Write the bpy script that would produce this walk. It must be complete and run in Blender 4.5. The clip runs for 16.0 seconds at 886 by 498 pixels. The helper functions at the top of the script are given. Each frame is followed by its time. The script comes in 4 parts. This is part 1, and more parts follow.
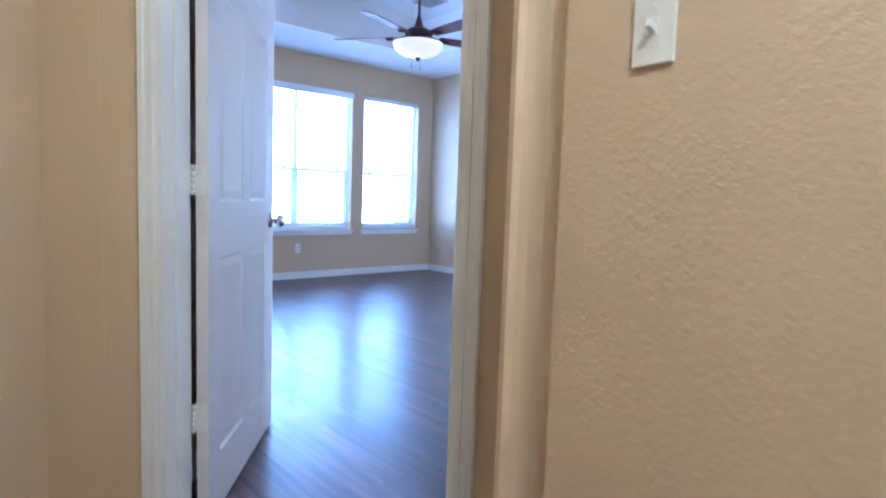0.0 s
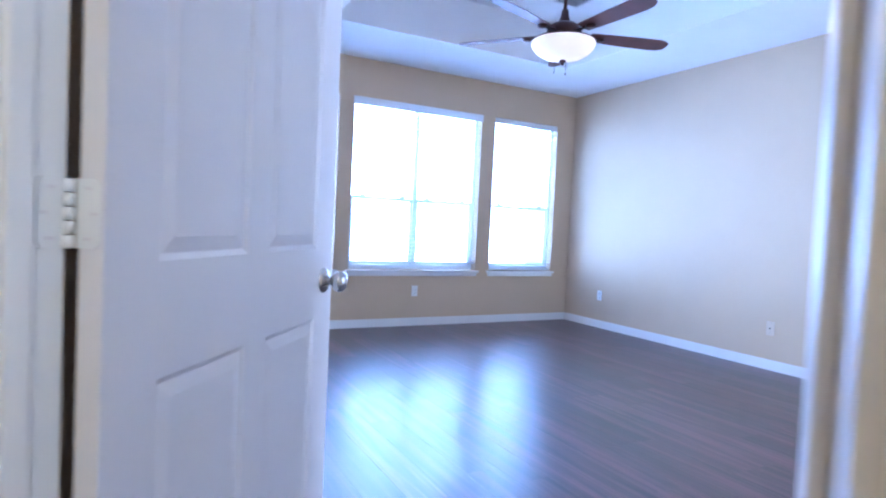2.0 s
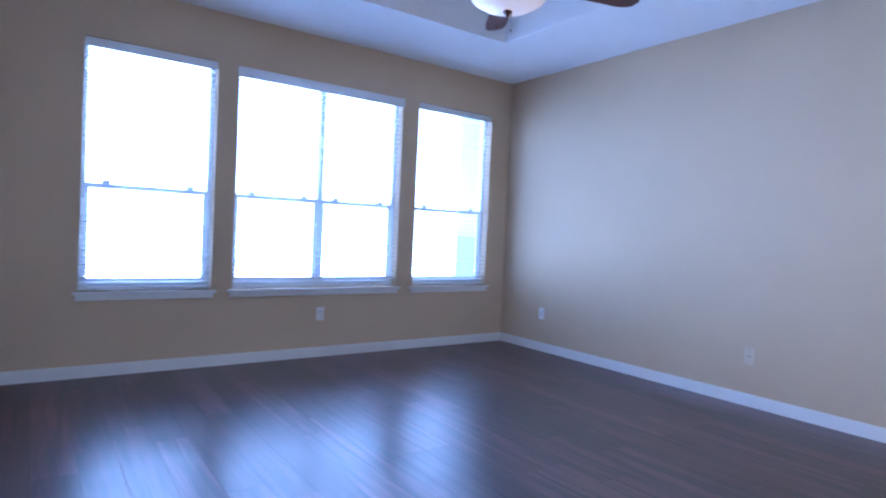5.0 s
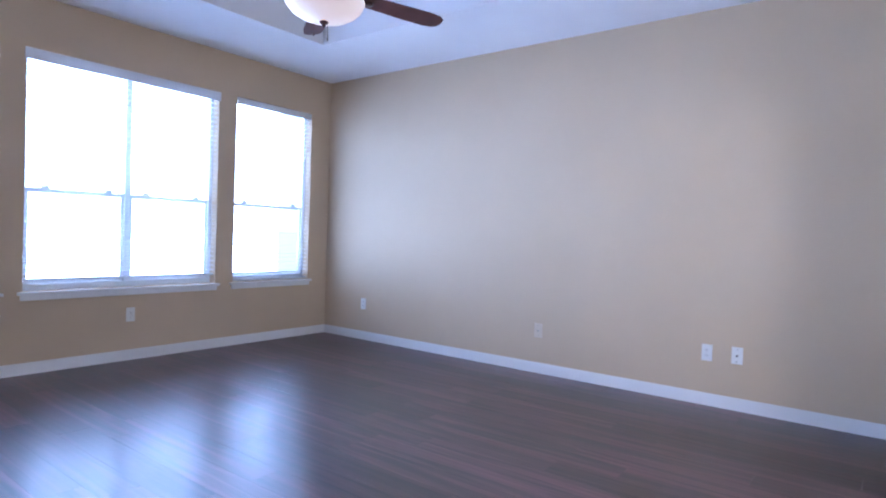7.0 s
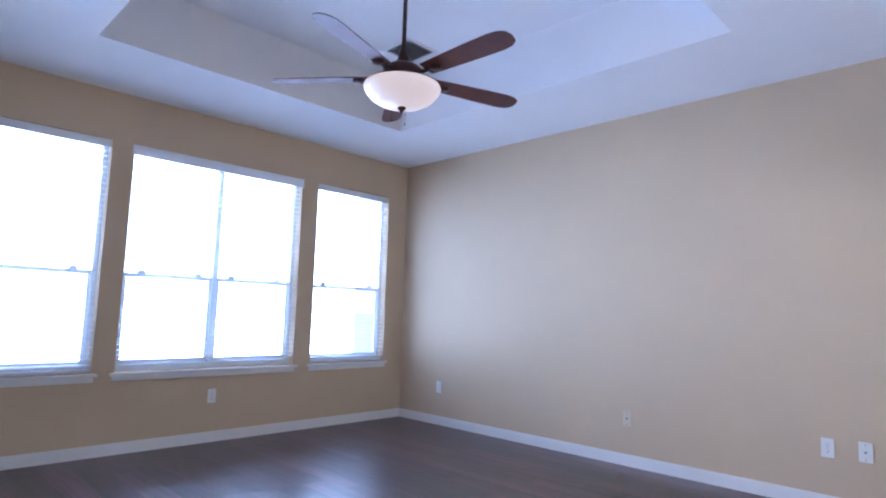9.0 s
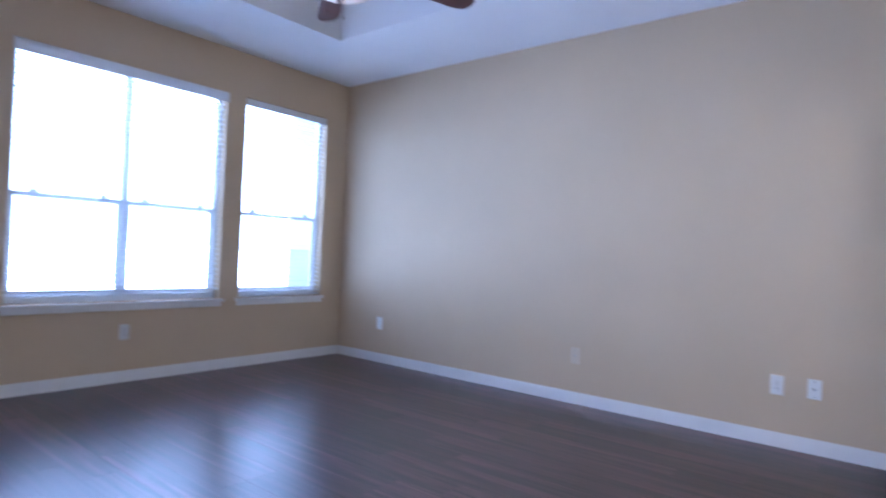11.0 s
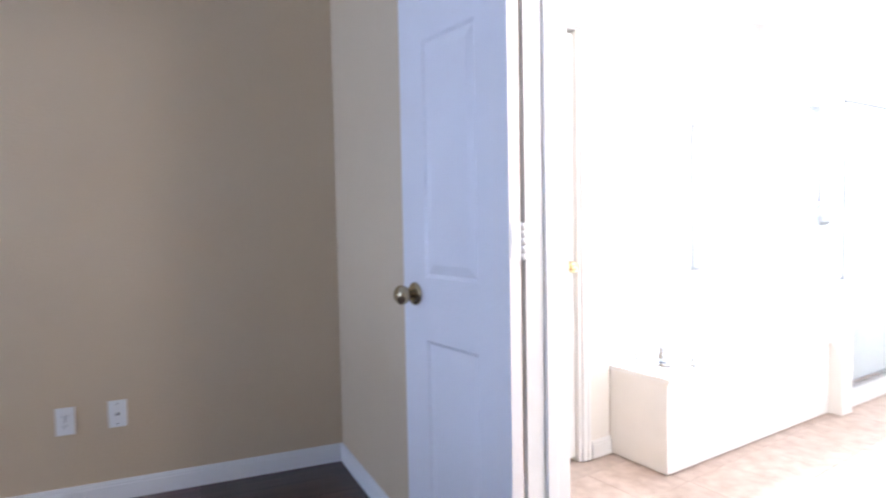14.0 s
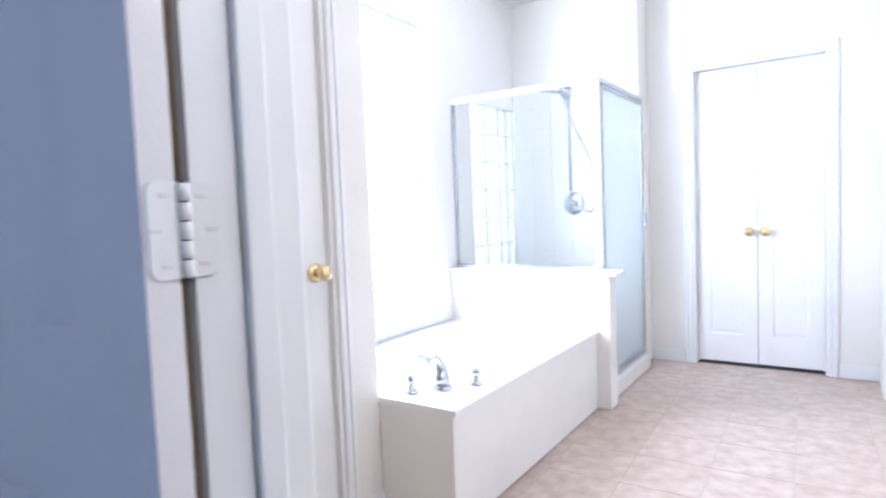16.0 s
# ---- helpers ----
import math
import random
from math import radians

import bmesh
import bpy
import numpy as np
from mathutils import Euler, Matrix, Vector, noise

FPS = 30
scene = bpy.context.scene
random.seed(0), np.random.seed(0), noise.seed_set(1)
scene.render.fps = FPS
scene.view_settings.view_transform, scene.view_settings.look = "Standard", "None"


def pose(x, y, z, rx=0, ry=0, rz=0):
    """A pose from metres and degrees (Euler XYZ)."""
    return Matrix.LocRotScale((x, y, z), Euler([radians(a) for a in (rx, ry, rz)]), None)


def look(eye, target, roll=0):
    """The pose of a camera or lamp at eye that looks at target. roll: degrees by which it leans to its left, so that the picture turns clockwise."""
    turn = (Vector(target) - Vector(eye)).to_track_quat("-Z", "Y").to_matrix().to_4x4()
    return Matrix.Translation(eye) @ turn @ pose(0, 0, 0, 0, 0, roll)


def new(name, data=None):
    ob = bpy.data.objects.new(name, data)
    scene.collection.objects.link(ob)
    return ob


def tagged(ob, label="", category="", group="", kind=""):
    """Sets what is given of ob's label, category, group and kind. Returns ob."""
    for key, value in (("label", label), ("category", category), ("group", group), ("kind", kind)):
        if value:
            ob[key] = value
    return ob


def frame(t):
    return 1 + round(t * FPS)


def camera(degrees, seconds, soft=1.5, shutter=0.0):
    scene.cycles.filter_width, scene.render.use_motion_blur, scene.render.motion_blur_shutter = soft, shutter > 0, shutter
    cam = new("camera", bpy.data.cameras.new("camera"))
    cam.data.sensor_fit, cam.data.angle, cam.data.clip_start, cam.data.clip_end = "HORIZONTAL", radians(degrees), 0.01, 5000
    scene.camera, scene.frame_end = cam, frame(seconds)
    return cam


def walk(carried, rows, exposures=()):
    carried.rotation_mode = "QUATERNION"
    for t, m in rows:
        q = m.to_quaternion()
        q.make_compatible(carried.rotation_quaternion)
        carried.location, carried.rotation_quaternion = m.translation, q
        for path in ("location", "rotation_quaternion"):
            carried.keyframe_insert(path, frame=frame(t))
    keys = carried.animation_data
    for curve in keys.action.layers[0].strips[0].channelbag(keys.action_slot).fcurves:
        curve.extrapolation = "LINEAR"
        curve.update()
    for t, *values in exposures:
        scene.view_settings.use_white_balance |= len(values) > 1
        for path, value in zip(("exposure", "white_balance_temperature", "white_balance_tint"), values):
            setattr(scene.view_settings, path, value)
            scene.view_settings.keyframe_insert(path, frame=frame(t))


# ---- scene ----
cam = camera(74.6, 16.0, soft=2.0, shutter=0.5)
EXPOSURES = [(0.0, 0.75, 4480, 14), (1.0, 0.95, 4500, 15), (2.0, 0.8, 4600, 19), (3.0, 0.45, 4550, 22), (5.5, -0.06, 4800, 22), (7.0, 0.28, 5250, 23), (8.0, 0.28, 5550, 22), (10.5, -0.08, 5200, 22), (11.5, 0.12, 5450, 21), (12.0, 0.34, 6050, 20), (13.0, 0.0, 6200, 20), (14.0, -0.38, 6150, 19), (15.25, -1.15, 5900, 17), (16.0, -1.32, 5600, 17)]
PATH = [
    (0, (-5.42, -6.552, 1.046), (-4.112, -5.049, 0.873), 1.9),
    (0.5, (-5.285, -6.384, 1.093), (-4.026, -4.836, 0.956), 2.1),
    (1, (-5.088, -6.154, 1.091), (-3.944, -4.516, 0.998), 1.8),
    (1.5, (-4.941, -5.926, 1.073), (-3.96, -4.185, 0.989), 2.3),
    (2, (-4.784, -5.647, 1.082), (-3.841, -3.885, 1.005), 2.7),
    (2.5, (-4.588, -5.376, 1.068), (-3.659, -3.607, 0.998), 2.7),
    (3, (-4.412, -5.137, 1.08), (-3.494, -3.362, 1.013), 2.8),
    (5.5, (-4.148, -4.695, 1.116), (-2.784, -3.233, 1.077), 2.4),
    (6, (-4.252, -4.722, 1.108), (-2.67, -3.499, 1.063), 2.1),
    (6.5, (-4.302, -4.857, 1.11), (-2.698, -3.663, 1.06), 1.9),
    (7, (-4.328, -4.932, 1.113), (-2.74, -3.717, 1.067), 2.0),
    (7.5, (-4.404, -4.848, 1.249), (-2.836, -3.607, 1.276), 2.1),
    (8, (-4.353, -4.868, 1.239), (-2.878, -3.537, 1.472), 2.1),
    (8.1, (-4.349, -4.869, 1.223), (-2.896, -3.518, 1.48), 2.1),
    (10.5, (-4.078, -4.666, 1.07), (-2.685, -3.235, 1.196), 2.5),
    (11, (-3.99, -4.579, 1.058), (-2.436, -3.319, 1.077), 2.5),
    (11.5, (-3.751, -4.588, 1.018), (-1.993, -3.635, 1.03), 2.1),
    (12, (-3.679, -4.344, 1.125), (-1.72, -3.946, 1.081), 1.0),
    (12.5, (-3.454, -4.396, 1.137), (-1.455, -4.428, 1.074), 0.1),
    (13, (-3.209, -4.467, 1.161), (-1.224, -4.699, 1.082), -0.5),
    (13.5, (-3.001, -4.494, 1.16), (-1.055, -4.946, 1.073), -0.8),
    (14, (-2.796, -4.522, 1.17), (-0.948, -5.28, 1.07), -1.1),
    (14.5, (-2.618, -4.614, 1.149), (-0.85, -5.544, 1.048), -1.7),
    (15, (-2.467, -4.75, 1.148), (-0.796, -5.844, 1.042), -1.9),
    (15.5, (-2.304, -4.871, 1.134), (-0.754, -6.130, 1.015), -1.8),
    (16, (-2.167, -4.983, 1.123), (-0.779, -6.418, 1.000), -2.3),
]
walk(cam, [(t, look(e, g, r)) for t, e, g, r in PATH], EXPOSURES)

# ---- world, sun and lamps ----
world = bpy.data.worlds.new("sky")
scene.world = world
world.use_nodes = True
wn = world.node_tree.nodes
sky = wn.new("ShaderNodeTexSky")
sky.sky_type = "NISHITA"
sky.sun_disc = False
sky.sun_elevation, sky.sun_rotation = radians(50), radians(110)
wn["Background"].inputs["Strength"].default_value = 0.15
world.node_tree.links.new(sky.outputs[0], wn["Background"].inputs["Color"])
sun = new("sun", bpy.data.lights.new("sun", "SUN"))
sun.data.energy, sun.data.angle, sun.data.color = 3.0, radians(0.5), (1.0, 0.94, 0.86)
sun.matrix_world = look((20 * math.sin(radians(110)), 20 * math.cos(radians(110)), 24), (0, 0, 0))


def lamp(name, kind, place, watts, colour, size=0.1, target=None, size_y=None):
    ob = new(name, bpy.data.lights.new(name, kind))
    ob.data.energy, ob.data.color = watts, colour
    if kind == "AREA":
        ob.data.size = size
        if size_y:
            ob.data.shape, ob.data.size_y = "RECTANGLE", size_y
    else:
        ob.data.shadow_soft_size = size
    ob.matrix_world = look(place, target) if target else pose(*place)
    return ob


SKY_LIGHT = (0.51, 0.69, 1.0)
lamp("fan_bulb", "POINT", (-2.175, -2.40, 2.36), 9.0, (1.0, 0.78, 0.54), 0.06)
lamp("hall_bulb", "POINT", (-5.2, -6.95, 2.55), 36.0, (1.0, 0.95, 0.69), 0.12)
window_light = lamp("window_daylight", "AREA", (-2.6, 0.42, 1.95), 350.0, SKY_LIGHT, 4.5, (-2.6, -4.5, 2.0), 3.4)
window_light.data.spread = radians(150)
lamp("window_daylight", "AREA", (0.95, 0.42, 1.95), 40.0, SKY_LIGHT, 2.6, (0.95, -4.5, 2.0), 3.4)
# unseen lamp added over the lawn as bounced daylight, to lift the ceiling
lamp("ground_bounce_fill", "AREA", (-2.1, 2.2, 0.1), 700.0, SKY_LIGHT, 6.0, (-2.1, -0.6, 2.7), 2.6)
BATH_TURN = Matrix.Translation((-0.819, -6.39, 0)) @ pose(0, 0, 0, 0, 0, 10) @ Matrix.Translation((0.819, 6.39, 0))
bath_bulb = lamp("bath_bulb", "POINT", (-2.50, -5.37, 2.0), 60.0, (0.97, 0.96, 0.96), 0.10)
tub_light = lamp("tub_window_daylight", "AREA", (0.28, -7.24, 1.5), 235.0, (0.86, 0.93, 1.0), 0.95, (-2.0, -7.24, 1.4), 1.5)
block_light = lamp("block_window_daylight", "AREA", (0.34, -8.52, 1.28), 15.0, (0.86, 0.93, 1.0), 1.0, (-2.0, -8.52, 1.28), 1.5)
for ob in (bath_bulb, tub_light, block_light):
    ob.matrix_world = BATH_TURN @ ob.matrix_world


# ---- materials ----
def material(name, colour, rough=0.5, metal=0.0, vary=0.06, scale=3.0, bump=0.0, bump_scale=60.0, fine=None, coat=0.0):
    """Paint, metal or plastic with slow and fine variation of tone and a fine relief."""
    m = bpy.data.materials.new(name)
    m.use_nodes = True
    nt = m.node_tree
    n, l = nt.nodes, nt.links
    b = n["Principled BSDF"]
    b.inputs["Metallic"].default_value = metal
    b.inputs["Coat Weight"].default_value = coat
    geo = n.new("ShaderNodeTexCoord")
    slow = n.new("ShaderNodeTexNoise")
    slow.inputs["Scale"].default_value, slow.inputs["Detail"].default_value = scale, 5
    l.new(geo.outputs["Object"], slow.inputs["Vector"])
    ramp = n.new("ShaderNodeValToRGB")
    lo = [c * (1 - vary) for c in colour] + [1]
    hi = [min(1, c * (1 + vary)) for c in colour] + [1]
    ramp.color_ramp.elements[0].position, ramp.color_ramp.elements[0].color = 0.3, lo
    ramp.color_ramp.elements[1].position, ramp.color_ramp.elements[1].color = 0.7, hi
    l.new(slow.outputs["Fac"], ramp.inputs["Fac"])
    l.new(ramp.outputs["Color"], b.inputs["Base Color"])
    rr = n.new("ShaderNodeMapRange")
    rr.inputs["To Min"].default_value, rr.inputs["To Max"].default_value = max(0.02, rough - 0.06), min(1, rough + 0.06)
    l.new(slow.outputs["Fac"], rr.inputs["Value"])
    l.new(rr.outputs["Result"], b.inputs["Roughness"])
    if bump:
        grain = n.new("ShaderNodeTexNoise")
        grain.inputs["Scale"].default_value, grain.inputs["Detail"].default_value = bump_scale, 3
        l.new(geo.outputs["Object"], grain.inputs["Vector"])
        bp = n.new("ShaderNodeBump")
        bp.inputs["Strength"].default_value, bp.inputs["Distance"].default_value = bump, 0.004
        l.new(grain.outputs["Fac"], bp.inputs["Height"])
        l.new(bp.outputs["Normal"], b.inputs["Normal"])
    return m


def wood_floor():
    """Dark brown laminate: long grain streaks, a tone of its own for each plank, a satin finish."""
    m = bpy.data.materials.new("dark_laminate")
    m.use_nodes = True
    n, l = m.node_tree.nodes, m.node_tree.links
    b = n["Principled BSDF"]
    tc, info = n.new("ShaderNodeTexCoord"), n.new("ShaderNodeObjectInfo")
    shift = n.new("ShaderNodeVectorMath")
    shift.operation = "MULTIPLY_ADD"
    comb = n.new("ShaderNodeCombineXYZ")
    for k in ("X", "Y", "Z"):
        l.new(info.outputs["Random"], comb.inputs[k])
    shift.inputs[1].default_value = (13.0, 29.0, 7.0)
    l.new(comb.outputs[0], shift.inputs[0])
    l.new(tc.outputs["Object"], shift.inputs[2])
    stretch = n.new("ShaderNodeMapping")
    stretch.inputs["Scale"].default_value = (25.0, 1.1, 1.0)
    l.new(shift.outputs[0], stretch.inputs["Vector"])
    grain = n.new("ShaderNodeTexNoise")
    grain.inputs["Scale"].default_value, grain.inputs["Detail"].default_value = 1.0, 8
    grain.inputs["Distortion"].default_value = 0.6
    l.new(stretch.outputs[0], grain.inputs["Vector"])
    ramp = n.new("ShaderNodeValToRGB")
    e = ramp.color_ramp.elements
    e[0].position, e[0].color = 0.36, (0.010, 0.006, 0.007, 1)
    e[1].position, e[1].color = 0.66, (0.115, 0.056, 0.062, 1)
    l.new(grain.outputs["Fac"], ramp.inputs["Fac"])
    tone = n.new("ShaderNodeMapRange")
    tone.inputs["To Min"].default_value, tone.inputs["To Max"].default_value = 0.55, 1.45
    l.new(info.outputs["Random"], tone.inputs["Value"])
    mul = n.new("ShaderNodeVectorMath")
    mul.operation = "SCALE"
    l.new(ramp.outputs["Color"], mul.inputs[0])
    l.new(tone.outputs["Result"], mul.inputs["Scale"])
    l.new(mul.outputs[0], b.inputs["Base Color"])
    rr = n.new("ShaderNodeMapRange")
    rr.inputs["To Min"].default_value, rr.inputs["To Max"].default_value = 0.27, 0.44
    l.new(grain.outputs["Fac"], rr.inputs["Value"])
    l.new(rr.outputs["Result"], b.inputs["Roughness"])
    b.inputs["Specular IOR Level"].default_value = 0.95
    b.inputs["Coat Weight"].default_value = 0.18
    b.inputs["Coat Roughness"].default_value = 0.16
    # fine grain relief over the slow sag of the boards
    geo = n.new("ShaderNodeNewGeometry")
    sag = n.new("ShaderNodeTexNoise")
    sag.inputs["Scale"].default_value, sag.inputs["Detail"].default_value = 2.2, 1
    l.new(geo.outputs["Position"], sag.inputs["Vector"])
    slow = n.new("ShaderNodeBump")
    slow.inputs["Strength"].default_value, slow.inputs["Distance"].default_value = 0.7, 0.008
    l.new(sag.outputs["Fac"], slow.inputs["Height"])
    bp = n.new("ShaderNodeBump")
    bp.inputs["Strength"].default_value, bp.inputs["Distance"].default_value = 0.6, 0.002
    l.new(grain.outputs["Fac"], bp.inputs["Height"])
    l.new(slow.outputs["Normal"], bp.inputs["Normal"])
    l.new(bp.outputs["Normal"], b.inputs["Normal"])
    l.new(slow.outputs["Normal"], b.inputs["Coat Normal"])
    return m


def stone_tile():
    m = bpy.data.materials.new("beige_ceramic_tile")
    m.use_nodes = True
    n, l = m.node_tree.nodes, m.node_tree.links
    b = n["Principled BSDF"]
    tc, info = n.new("ShaderNodeTexCoord"), n.new("ShaderNodeObjectInfo")
    comb = n.new("ShaderNodeCombineXYZ")
    for k in ("X", "Y", "Z"):
        l.new(info.outputs["Random"], comb.inputs[k])
    add = n.new("ShaderNodeVectorMath")
    add.operation = "MULTIPLY_ADD"
    add.inputs[1].default_value = (31.0, 17.0, 5.0)
    l.new(comb.outputs[0], add.inputs[0])
    l.new(tc.outputs["Object"], add.inputs[2])
    cloud = n.new("ShaderNodeTexNoise")
    cloud.inputs["Scale"].default_value, cloud.inputs["Detail"].default_value = 15.0, 8
    l.new(add.outputs[0], cloud.inputs["Vector"])
    ramp = n.new("ShaderNodeValToRGB")
    e = ramp.color_ramp.elements
    e[0].position, e[0].color = 0.28, (0.42, 0.318, 0.255, 1)
    e[1].position, e[1].color = 0.72, (0.60, 0.49, 0.42, 1)
    l.new(cloud.outputs["Fac"], ramp.inputs["Fac"])
    l.new(ramp.outputs["Color"], b.inputs["Base Color"])
    b.inputs["Roughness"].default_value = 0.38
    bp = n.new("ShaderNodeBump")
    bp.inputs["Strength"].default_value, bp.inputs["Distance"].default_value = 0.2, 0.002
    l.new(cloud.outputs["Fac"], bp.inputs["Height"])
    l.new(bp.outputs["Normal"], b.inputs["Normal"])
    return m


def glass(name, rough=0.0, colour=(1, 1, 1)):
    m = bpy.data.materials.new(name)
    m.use_nodes = True
    b = m.node_tree.nodes["Principled BSDF"]
    b.inputs["Base Color"].default_value = (*colour, 1)
    b.inputs["Roughness"].default_value = rough
    b.inputs["Transmission Weight"].default_value = 1.0
    b.inputs["IOR"].default_value = 1.45
    return m


def glow(name, colour, strength):
    m = bpy.data.materials.new(name)
    m.use_nodes = True
    b = m.node_tree.nodes["Principled BSDF"]
    b.inputs["Base Color"].default_value = (0.85, 0.78, 0.70, 1)
    b.inputs["Roughness"].default_value = 0.35
    b.inputs["Emission Color"].default_value = (*colour, 1)
    b.inputs["Emission Strength"].default_value = strength
    return m


M_WALL = material("tan_wall_paint", (0.61, 0.48, 0.322), 0.8, vary=0.03, scale=1.5, bump=0.4, bump_scale=95)
M_BATHWALL = material("cream_bath_paint", (0.80, 0.77, 0.72), 0.6, vary=0.03, scale=1.5, bump=0.3, bump_scale=110)
M_CEIL = material("white_ceiling_paint", (0.89, 0.89, 0.89), 0.85, vary=0.02, scale=2, bump=0.3, bump_scale=140)
M_TRIM = material("white_semigloss_paint", (0.80, 0.80, 0.79), 0.32, vary=0.02, scale=4, bump=0.05, bump_scale=200)
M_DOOR = material("white_door_paint", (0.74, 0.715, 0.72), 0.34, vary=0.02, scale=4, bump=0.12, bump_scale=90)
M_BATHDOOR = material("white_bath_door_paint", (0.80, 0.80, 0.79), 0.36, vary=0.02, scale=4, bump=0.12, bump_scale=90)
M_PLASTIC = material("white_plastic", (0.82, 0.82, 0.80), 0.3, vary=0.02)
# near-black for slots and pins, and painted shade in the closet and vents
M_DARK = material("dark_slot_and_shade", (0.03, 0.03, 0.03), 0.6)
M_VINYL = material("white_window_vinyl", (0.70, 0.71, 0.71), 0.4, vary=0.02)
M_SLAT = material("white_blind_slat", (0.80, 0.81, 0.82), 0.4, vary=0.02)
thin = M_SLAT.node_tree.nodes.new("ShaderNodeBsdfTranslucent")
thin.inputs["Color"].default_value = (0.85, 0.87, 0.88, 1)
blend = M_SLAT.node_tree.nodes.new("ShaderNodeMixShader")
blend.inputs["Fac"].default_value = 0.15
M_SLAT.node_tree.links.new(M_SLAT.node_tree.nodes["Principled BSDF"].outputs[0], blend.inputs[1])
M_SLAT.node_tree.links.new(thin.outputs[0], blend.inputs[2])
M_SLAT.node_tree.links.new(blend.outputs[0], M_SLAT.node_tree.nodes["Material Output"].inputs["Surface"])
M_WOOD = wood_floor()
M_TILE = stone_tile()
M_GROUT = material("tan_grout", (0.50, 0.41, 0.35), 0.9, vary=0.1, scale=20)
M_BRASS = material("antique_brass", (0.46, 0.38, 0.25), 0.24, 1.0, vary=0.08, scale=30)
M_GOLD = material("polished_brass", (0.72, 0.58, 0.34), 0.2, 1.0, vary=0.05, scale=30)
M_IVORY = material("almond_plastic", (0.66, 0.56, 0.43), 0.35, vary=0.03)
M_NICKEL = material("satin_nickel", (0.62, 0.60, 0.57), 0.22, 1.0, vary=0.05, scale=30)
M_CHROME = material("chrome", (0.52, 0.55, 0.58), 0.12, 1.0, vary=0.03, scale=20)
M_BRONZE = material("dark_bronze", (0.075, 0.035, 0.028), 0.35, 0.7, vary=0.1, scale=12)
M_BLADE = material("mahogany_blade", (0.11, 0.034, 0.027), 0.5, vary=0.25, scale=9, bump=0.1, bump_scale=40)
M_BOWL = glow("lit_alabaster_bowl", (1.0, 0.78, 0.62), 0.42)
M_TUB = material("white_acrylic", (0.84, 0.84, 0.83), 0.14, vary=0.01)
M_MARBLE = material("cultured_marble", (0.85, 0.83, 0.80), 0.25, vary=0.03, scale=5)
M_SHOWERTILE = material("white_wall_tile", (0.80, 0.80, 0.78), 0.09, vary=0.02)
M_GLASS = glass("clear_glass")
M_FROST = glass("glass_block_glass", 0.12, (0.93, 0.98, 0.98))
M_OBSCURE = glass("obscure_door_glass", 0.35, (0.92, 0.97, 0.97))
M_GRASS = material("lawn", (0.07, 0.11, 0.035), 0.9, vary=0.3, scale=0.8, bump=0.6, bump_scale=30)
M_BARK = material("bark", (0.13, 0.10, 0.075), 0.9, vary=0.2, scale=12, bump=0.6, bump_scale=25)
M_LEAF = material("leaves", (0.07, 0.12, 0.04), 0.6, vary=0.3, scale=2)
M_FENCE = material("cedar_fence", (0.30, 0.22, 0.15), 0.85, vary=0.2, scale=3, bump=0.3, bump_scale=30)


# ---- building tools ----
def box(bm, a, b, bevel=0.0, m=None):
    c = [(p + q) / 2 for p, q in zip(a, b)]
    s = [abs(q - p) for p, q in zip(a, b)]
    mat = Matrix.Translation(c) @ Matrix.Diagonal((*s, 1))
    made = bmesh.ops.create_cube(bm, size=1, matrix=(m @ mat) if m else mat)
    if bevel:
        edges = list({e for v in made["verts"] for e in v.link_edges})
        bmesh.ops.bevel(bm, geom=edges, offset=bevel, segments=2, affect="EDGES", profile=0.6)
    return bm


def frustum(bm, a, b, inset, axis=1):
    """A low pyramid with a flat top: base rectangle a to b in x and z, from y = a[1] up to y = b[1]."""
    (x0, y0, z0), (x1, y1, z1) = a, b
    base = [(x0, z0), (x1, z0), (x1, z1), (x0, z1)]
    top = [(x0 + inset, z0 + inset), (x1 - inset, z0 + inset), (x1 - inset, z1 - inset), (x0 + inset, z1 - inset)]
    lo = [bm.verts.new((x, y0, z)) for x, z in base]
    hi = [bm.verts.new((x, y1, z)) for x, z in top]
    faces = [bm.faces.new(hi), bm.faces.new(lo[::-1])]
    for i in range(4):
        j = (i + 1) % 4
        faces.append(bm.faces.new((lo[i], lo[j], hi[j], hi[i])))
    bmesh.ops.recalc_face_normals(bm, faces=faces)


def lathe(bm, profile, m=None, seg=28):
    """Turns a profile of (radius, height) round the z axis."""
    rings = []
    for r, z in profile:
        ring = []
        for i in range(seg):
            a = 2 * math.pi * i / seg
            p = Vector((max(r, 1e-4) * math.cos(a), max(r, 1e-4) * math.sin(a), z))
            ring.append(bm.verts.new(m @ p if m else p))
        rings.append(ring)
    faces = []
    for u, v in zip(rings, rings[1:]):
        for i in range(seg):
            j = (i + 1) % seg
            f = bm.faces.new((u[i], u[j], v[j], v[i]))
            f.smooth = True
            faces.append(f)
    for ring in (rings[0][::-1], rings[-1]):
        cap = bm.faces.new(ring)
        faces.append(cap)
        for e in cap.edges:
            e.smooth = False
    bmesh.ops.recalc_face_normals(bm, faces=faces)
    return bm


